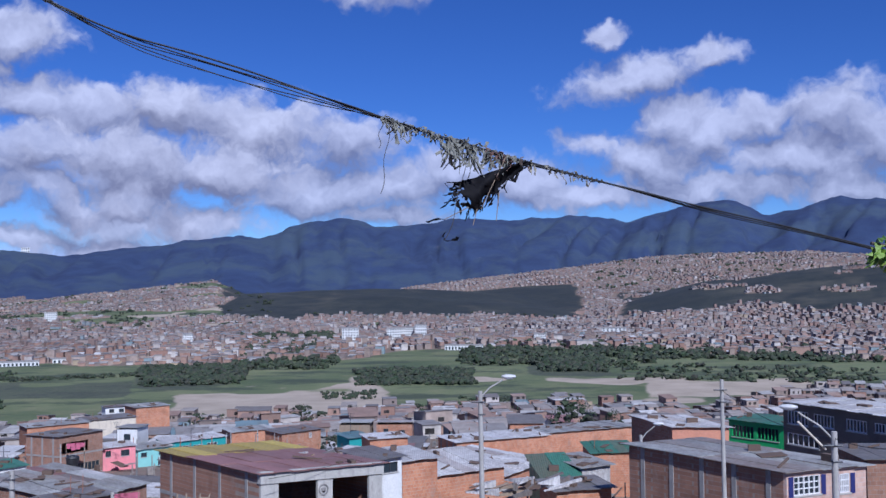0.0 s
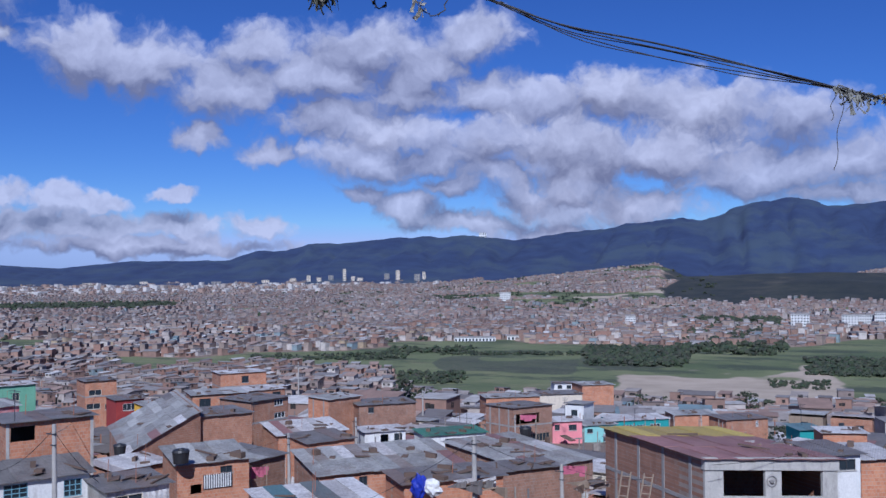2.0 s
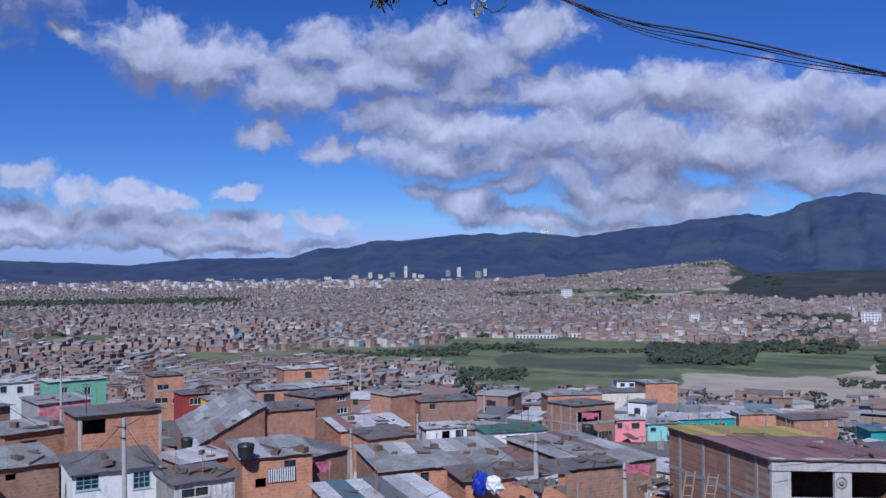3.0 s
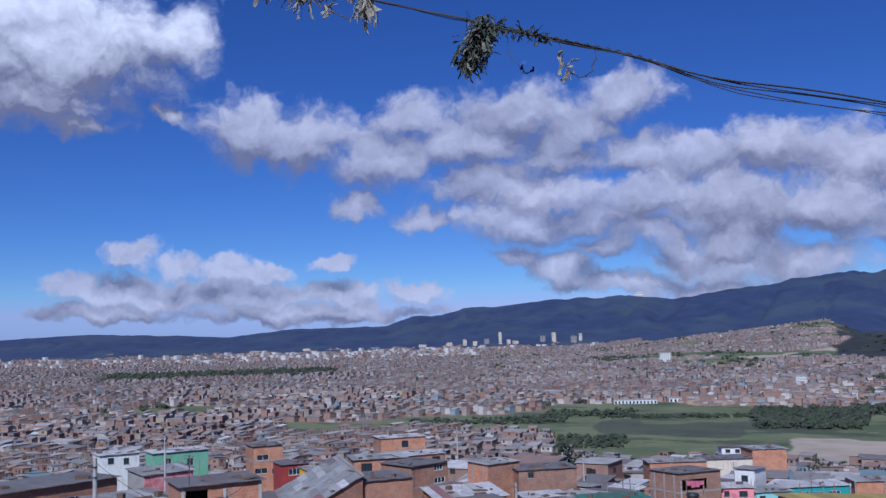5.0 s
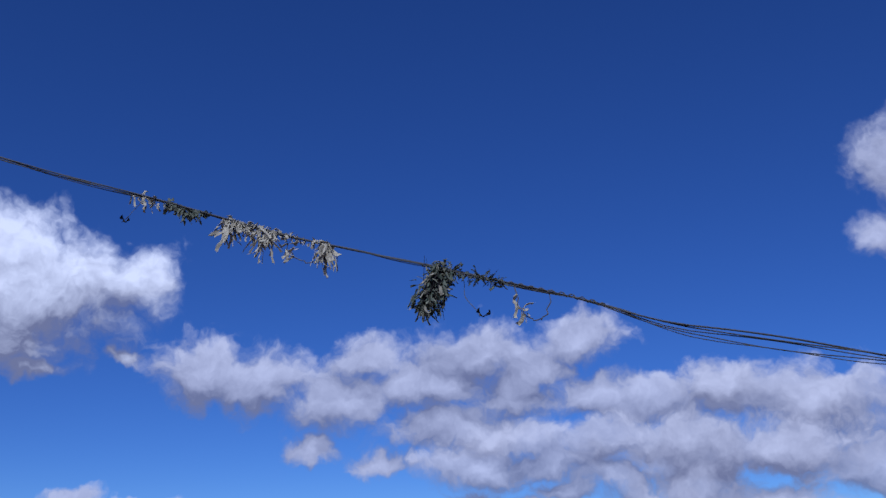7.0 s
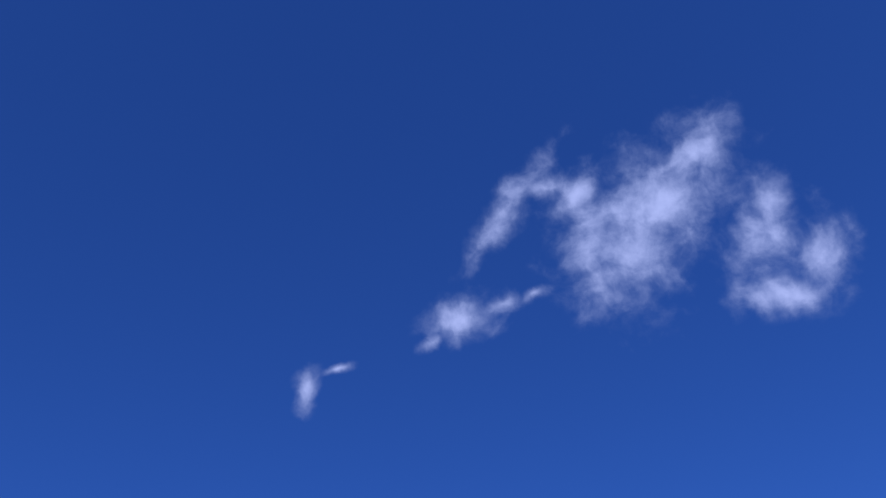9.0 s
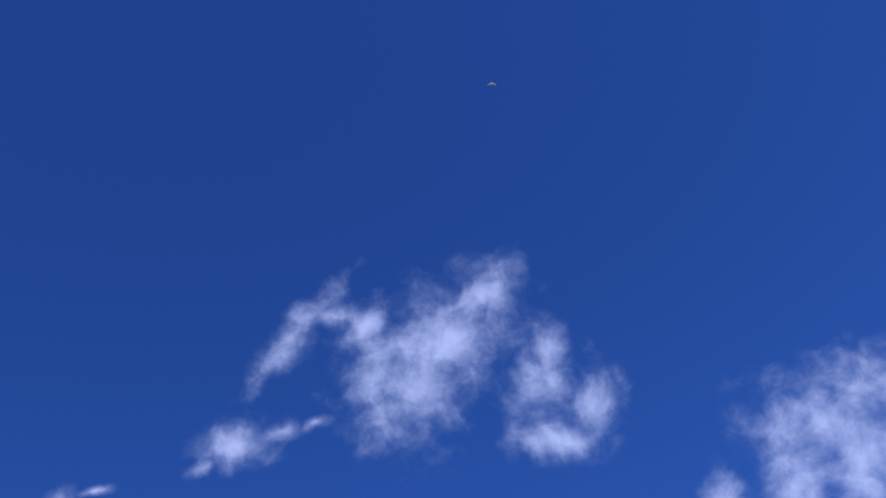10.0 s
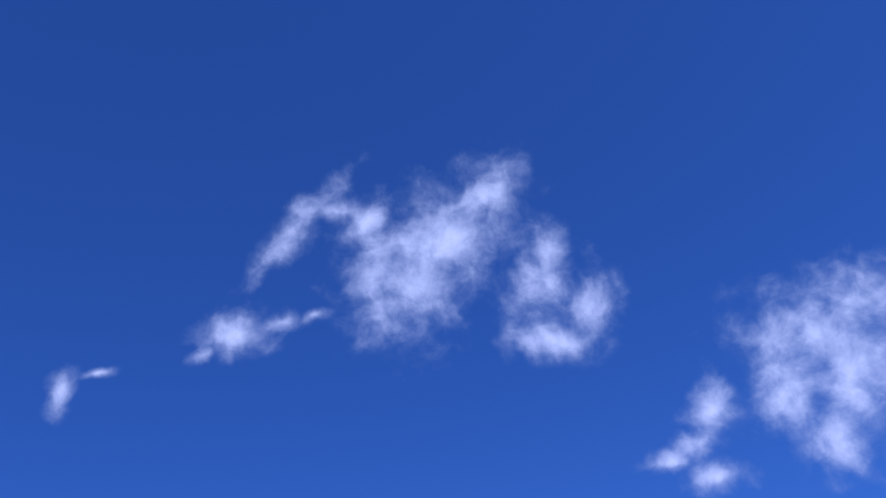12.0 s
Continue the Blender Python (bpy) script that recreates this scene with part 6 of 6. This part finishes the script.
def tree(az, r, h, w, label, seed, clumps=70, leaves=900):
    rnd = random.Random(seed)
    z = height(az, r)
    own = thing("tree", label, "tree", spot(az, r, z - 0.2), "trees")
    bm = bmesh.new()
    rod(bm, (0, 0, 0), (0.1, 0, h * 0.5), h * 0.035, h * 0.02, 8)
    for k in range(7):
        a = k * 2.4
        s = Vector((0.05, 0, h * (0.22 + 0.04 * k)))
        rod(bm, s, s + Vector((math.cos(a) * w * 0.33, math.sin(a) * w * 0.33, h * 0.22)), h * 0.014, h * 0.006, 6)
    part("trunk", bm, M["bark"], own)
    bm = bmesh.new()
    for _ in range(clumps):
        a, f = rnd.uniform(0, math.tau), rnd.random()
        zz = h * (0.18 + 0.8 * f)
        wide = w * 0.5 * math.sin(math.pi * (0.15 + 0.8 * f)) ** 0.7 * rnd.random() ** 0.4
        leaf_clump(bm, (math.cos(a) * wide, math.sin(a) * wide, zz), h * rnd.uniform(0.035, 0.085), rnd)
    for _ in range(leaves):
        a, f = rnd.uniform(0, math.tau), rnd.random()
        zz = h * (0.15 + 0.88 * f)
        wide = w * 0.54 * math.sin(math.pi * (0.15 + 0.8 * f)) ** 0.7 * rnd.random() ** 0.25
        p = Vector((math.cos(a) * wide, math.sin(a) * wide, zz))
        e = [Vector((rnd.uniform(-1, 1), rnd.uniform(-1, 1), rnd.uniform(-1, 1))) * h * 0.03 for _ in range(3)]
        bm.faces.new([bm.verts.new(p + q) for q in e])
    part("crown", bm, M["leaf"], own)
    return own


tree(-7.6, 150, 8.5, 7.5, "large dark green tree above the rooftops", 61)
tree(-9.9, 160, 6.5, 4.0, "dark green tree among the houses", 62, 40, 500)
tree(-11.2, 165, 5.0, 3.0, "small dark tree among the houses", 63, 30, 300)
tree(6.6, 128, 4.5, 4.0, "dark rounded tree between roofs", 64, 40, 500)
tree(8.4, 330, 9.0, 9.0, "wide dark tree at the edge of the sand field", 65, 50, 500)
tree(14.3, 345, 7.0, 6.0, "dark tree at the edge of the sand field", 66, 40, 400)
tree(28.2, 300, 12.0, 8.0, "dark green trees at the slope's foot", 67, 60, 600)
tree(27.0, 310, 9.0, 9.0, "dark green trees at the slope's foot", 68, 50, 500)
tree(42.8, 70, 3.0, 4.0, "green bush in a yard", 69, 40, 500)
tree(-2.2, 70, 2.0, 5.0, "low green bush beside a brick wall", 70, 40, 500)


def build_woods():
    """Bands of far trees in the valley and tree dots in the city."""
    rnd = random.Random(71)
    v, f = [], []
    t = (1 + 5 ** 0.5) / 2
    ico = [Vector(p).normalized() for p in ((-1, t, 0), (1, t, 0), (-1, -t, 0), (1, -t, 0), (0, -1, t), (0, 1, t), (0, -1, -t), (0, 1, -t), (t, 0, -1), (t, 0, 1), (-t, 0, -1), (-t, 0, 1))]
    fac = [(0, 11, 5), (0, 5, 1), (0, 1, 7), (0, 7, 10), (0, 10, 11), (1, 5, 9), (5, 11, 4), (11, 10, 2), (10, 7, 6), (7, 1, 8),
           (3, 9, 4), (3, 4, 2), (3, 2, 6), (3, 6, 8), (3, 8, 9), (4, 9, 5), (2, 4, 11), (6, 2, 10), (8, 6, 7), (9, 8, 1)]

    def lump(az, r, size):
        p = spot(az, r, height(az, r))
        for _ in range(4):
            i = len(v)
            s = size * rnd.uniform(0.18, 0.42)
            c = p + Vector((rnd.uniform(-1, 1) * size * 0.75, rnd.uniform(-1, 1) * size * 0.75, size * rnd.uniform(0.1, 0.5)))
            for q in ico:
                v.append(tuple(c + Vector((q.x * 1.2, q.y * 1.2, q.z)) * s * rnd.uniform(0.5, 1.3)))
            f.extend((a + i, b + i, d + i) for a, b, d in fac)
    for a0, a1, r0, r1, n, size in ((11.8, 17.4, 600, 740, 420, 7), (6.4, 12, 690, 1150, 330, 9), (-1.6, 5.0, 570, 670, 420, 6), (-12, -1, 700, 960, 420, 9), (-9.6, -5.8, 650, 750, 130, 8), (-26, -12, 760, 900, 240, 9),
                                   (17.5, 26, 668, 690, 110, 4), (28, 37, 640, 690, 90, 5), (24.5, 28.5, 500, 560, 90, 5), (24, 29, 690, 730, 60, 6), (30, 36.5, 1180, 1320, 150, 9), (41.5, 54, 1520, 1760, 420, 11), (44, 62, 950, 1010, 90, 8),
                                   (3, 14, 400, 440, 60, 3.5), (4, 7, 500, 540, 40, 3.5), (-24, -10, 600, 700, 110, 6), (-4, -1, 450, 500, 30, 5), (24.6, 25.6, 1560, 1640, 40, 12), (-10, 22, 1000, 1500, 300, 8), (24, 60, 800, 2200, 500, 8), (10, 34, 1300, 2300, 260, 10), (-26, -9, 2000, 2900, 200, 12), (-26, 8, 380, 460, 60, 4)):
        for _ in range(int(n * 1.5)):
            lump(rnd.uniform(a0, a1), rnd.uniform(r0, r1), size * rnd.choice((0.3, 0.4, 0.55, 0.75)))
    tagged(raw("valley_trees", v, f, [M["leaf"]]), "dark bands of far trees in the valley and town", "trees", kind="stuff")


build_woods()

# ---- far buildings ----
def block(name, label, az, r, w, d, h, mat, storeys, bays, lift=0.0):
    z = height(az, r) - 1 + lift
    own = thing(name, label, "building", spot(az, r, z), "far buildings")
    x = Vector((math.cos(radians(az)), math.sin(radians(az)), 0))
    y = Vector((-x.y, x.x, 0))
    bm = bmesh.new()
    slab(bm, x * (-w / 2), x, y, 0, w, 0, d, 0, h)
    part("wall", bm, M[mat], own)
    bm = bmesh.new()
    slab(bm, x * (-w / 2), x, y, -0.3, w + 0.3, -0.3, d + 0.3, h + 0.01, h + 0.8)
    part("roof", bm, M["render_grey"], own)
    for i in range(storeys):
        for j in range(bays):
            bm = bmesh.new()
            s = w * (j + 0.25) / bays
            slab(bm, x * (-w / 2), x, y, s, s + w * 0.5 / bays, -0.12, -0.01, h * (i + 0.3) / storeys, h * (i + 0.8) / storeys)
            part("window", bm, M["glass"], own)
    return own


WHITE_BLOCK, TOWER = "white apartment block standing in the valley", "pale high-rise tower of the far city centre"
for az, r, w, h in ((5.5, 1000, 17, 14), (2.9, 1010, 16, 13), (2.1, 1015, 13, 13), (1.35, 1005, 12, 16), (14.8, 1000, 10, 11), (22.1, 1500, 17, 15), (-5.7, 960, 12, 9), (-10.0, 1050, 26, 10)):
    block("apartment_block", WHITE_BLOCK, az, r, w, 12, h, "white", 5, 6)
for az, w, h in ((31.6, 22, 105), (33.7, 26, 62), (33.1, 30, 48), (32.4, 34, 52), (31.1, 26, 50), (30.7, 40, 40), (29.1, 34, 60), (28.45, 28, 88), (27.3, 40, 66), (26.9, 22, 74), (34.6, 40, 40), (36.2, 50, 36), (39, 60, 30), (43, 50, 34), (46, 60, 28)):
    block("tower", TOWER, az, 3300 + 20 * (az % 3), w * 0.5, 18, h * 0.45, "cream" if int(az * 10) % 3 else "render_grey", 6, 3, lift=-6)
block("hilltop_church", "small white church on the mountain crest", 23.4, 4440, 34, 15, 24, "white", 2, 4, lift=-4)
block("long_hall", "long white sheds along the far side of the fields", 23.9, 800, 34, 8, 4, "white", 1, 12)
block("long_hall", "long white sheds along the far side of the fields", 20.6, 815, 40, 8, 4, "white", 1, 12)
block("long_hall", "long white sheds along the far side of the fields", -1.2, 860, 34, 8, 5, "white", 1, 12)
moon()

# ---- laundry, tanks, wires ----
def laundry(az0, az1, r, z, label, seed):
    rnd = random.Random(seed)
    a, b = spot(az0, r, z), spot(az1, r, z)
    own = thing("clothes_line", label, "laundry", a, "washing on lines")
    bm = bmesh.new()
    tube(bm, [Vector((0, 0, 0)), (b - a) * 0.5 + Vector((0, 0, -0.08)), b - a], 0.012, 5)
    part("line", bm, M["cable"], own)
    n = max(4, int((b - a).length / 0.5))
    for k in range(n):
        p = (b - a) * ((k + 0.5) / n)
        bm = bmesh.new()
        wd, ht = rnd.uniform(0.2, 0.3), rnd.uniform(0.5, 0.95)
        u = (b - a).normalized()
        v = Vector((-u.y, u.x, 0))
        slab(bm, p, u, v, -wd, wd, -0.012, 0.012, -ht, -0.04)
        slab(bm, p, u, v, -wd * 1.3, wd * 1.3, -0.02, 0.02, -ht * 0.5, -0.05)
        part("garment", bm, M["cloths"], own)
    for q in (Vector((0, 0, 0)), b - a):
        bm = bmesh.new()
        rod(bm, q + Vector((0, 0, -4.5)), q + Vector((0, 0, 0.1)), 0.04, n=6)
        part("post", bm, M["wood"], own)


def tank(x, y, z, label):
    own = thing("water_tank", label, "water tank", (x, y, z), "roof tanks")
    bm = bmesh.new()
    rod(bm, (0, 0, 0), (0, 0, 0.75), 0.48, 0.56, 16)
    rod(bm, (0, 0, 0.75), (0, 0, 0.9), 0.6, 0.5, 16)
    part("body", bm, M["tank"], own)
    bm = bmesh.new()
    rod(bm, (0, 0, 0.9), (0, 0, 0.98), 0.25, 0.2, 12)
    part("lid", bm, M["tank"], own)


def wire(a, b, sag, r=0.014):
    own = thing("service_wire", "thin black service wire sagging between poles and houses", "wire", a, "service wires")
    a, b = Vector(a), Vector(b)
    bm = bmesh.new()
    tube(bm, [(b - a) * (i / 10) + Vector((0, 0, -sag * 4 * (i / 10) * (1 - i / 10))) for i in range(11)], r, 5)
    part("wire", bm, M["cable"], own)


def tarp(x, y, z, w, h):
    """Bunched blue and white plastic hung over a yard wall."""
    own = thing("tarpaulin", "bunched blue and white plastic tarpaulin over a yard wall", "tarpaulin", (x, y, z))
    for k, mat in enumerate(("blue_plastic", "white")):
        bm = bmesh.new()
        bmesh.ops.create_icosphere(bm, subdivisions=3, radius=1.0)
        for q in bm.verts:
            g = 1 + 0.45 * noise.noise(q.co * 2.2 + Vector((k * 5, 0, 0)))
            q.co = Vector((q.co.x * w * 0.5 * g + k * w * 0.8, q.co.y * 0.3 * g, h * 0.5 + q.co.z * h * (0.55 - 0.15 * k) * g))
        part("sheet", bm, M[mat], own)


def ladder(x, y, z, h):
    own = thing("wooden_ladder", "rough wooden ladder leaning on the brick side wall", "ladder", (x, y, z - h))
    for s in (-0.25, 0.25):
        bm = bmesh.new()
        rod(bm, (s, 0, 0), (s + 0.35, 0.6, h * 2), 0.05, n=6)
        part("rail", bm, M["wood"], own)
    for k in range(6):
        f = (k + 0.5) / 6
        bm = bmesh.new()
        rod(bm, (-0.28 + 0.35 * f, 0.6 * f, h * 2 * f), (0.28 + 0.35 * f, 0.6 * f, h * 2 * f), 0.04, n=6)
        part("rung", bm, M["wood"], own)


def planks(x, y, z):
    """A loose heap of boards and sheet scraps."""
    rnd = random.Random(int(abs(x * 7 + y)))
    own = thing("scrap_heap", "heap of old boards and sheet scraps on a roof", "scrap", (x, y, z), "scrap heaps")
    for k in range(14):
        bm = bmesh.new()
        a = rnd.uniform(-0.7, 0.7)
        ax, ay = Vector((math.cos(a), math.sin(a), 0)), Vector((-math.sin(a), math.cos(a), 0))
        q = Vector((rnd.uniform(-1.3, 1.3), rnd.uniform(-0.7, 0.7), 0))
        n = rnd.uniform(0.3, 1.1)
        zz = rnd.uniform(-0.3, 0.25)
        slab(bm, q, ax, ay, -n, n, -0.09, 0.09, zz, zz + 0.05, zz + rnd.uniform(-0.25, 0.35), zz + 0.4)
        part("board", bm, M[rnd.choice(("wood", "zinc_pale", "zinc_dark", "clutter"))], own)


def bar(x, y, z, _):
    own = thing("support_bar", "pale slanting bar fixed to the lamp pole", "bar", (x, y, z))
    bm = bmesh.new()
    rod(bm, (0, 0, 0), (-0.95, 0.05, 0.98), 0.04, n=8)
    part("rod", bm, M["cream"], own)


def antenna(x, y, z):
    own = thing("roof_antenna", "thin roof antenna with cross bars", "antenna", (x, y, z - 0.3), "roof antennas")
    bm = bmesh.new()
    rod(bm, (0, 0, -0.5), (0, 0, 2.0), 0.03, n=6)
    part("mast", bm, M["dark_steel"], own)
    for k in range(4):
        bm = bmesh.new()
        rod(bm, (-0.5 + 0.08 * k, 0, 1.9 - 0.18 * k), (0.5 - 0.08 * k, 0, 1.9 - 0.18 * k), 0.018, n=5)
        part("cross_bar", bm, M["dark_steel"], own)


laundry(18.84, 17.48, 75.4, 54.71, 'washing of white and pink clothes on a line', 81)
laundry(21.28, 20.32, 133.9, 49.70, 'washing of blue and white clothes on the terrace', 82)
laundry(37.06, 36.15, 72.8, 55.44, 'dark washing beside a shed', 83)
tank(-43.48, 50.06, 57.21, 'black plastic water tank on a concrete base')
tank(-65.35, 67.01, 53.12, 'black plastic water tank on a roof')
tank(-32.55, 84.98, 54.16, 'dark water drum on a roof')
wire((-23.80, 53.44, 59.62), (-23.97, 40.19, 58.70), 0.20)
wire((-38.46, 34.99, 62.14), (-46.17, 38.01, 58.75), 0.40)
wire((-38.46, 34.99, 61.99), (-38.88, 38.33, 58.74), 0.20)
wire((-38.46, 34.99, 61.85), (-81.67, 80.11, 55.92), 0.50)
wire((-23.80, 53.44, 59.69), (-21.03, 61.50, 56.74), 0.40)
wire((-21.03, 61.50, 56.74), (-13.87, 55.49, 57.71), 0.30)
wire((-9.76, 53.72, 59.21), (-5.53, 56.93, 59.61), 0.10)
wire((12.88, 44.99, 64.88), (13.55, 33.78, 64.45), 0.40)
wire((13.55, 33.78, 64.45), (14.18, 29.24, 64.92), 0.20)
wire((-52.06, 74.64, 54.61), (-57.55, 95.85, 52.60), 0.60)
wire((-52.06, 74.64, 54.61), (-42.54, 52.54, 57.51), 0.40)
wire((-45.62, 32.30, 63.63), (-44.63, 26.69, 63.81), 0.20)
wire((-45.62, 32.30, 63.63), (-47.22, 38.77, 60.05), 0.30)
tarp(-27.08, 52.59, 56.01, 1.1, 1.3)
ladder(-14.89, 53.21, 56.82, 1.6)
ladder(-13.54, 52.89, 57.18, 1.3)
planks(-8.94, 61.10, 58.83)
planks(-61.78, 75.43, 52.45)
planks(-23.45, 53.59, 56.78)
planks(3.07, 57.12, 57.73)
planks(5.45, 54.33, 58.50)
planks(-19.08, 62.14, 55.54)
bar(13.26, 33.76, 64.05, 0.0)
antenna(-65.55, 87.34, 53.73)
antenna(-51.54, 43.74, 60.70)
antenna(-44.05, 130.57, 49.90)
antenna(-11.51, 119.05, 52.33)
antenna(-68.74, 97.87, 54.48)
antenna(-101.83, 111.22, 49.21)
antenna(-39.05, 149.69, 46.17)
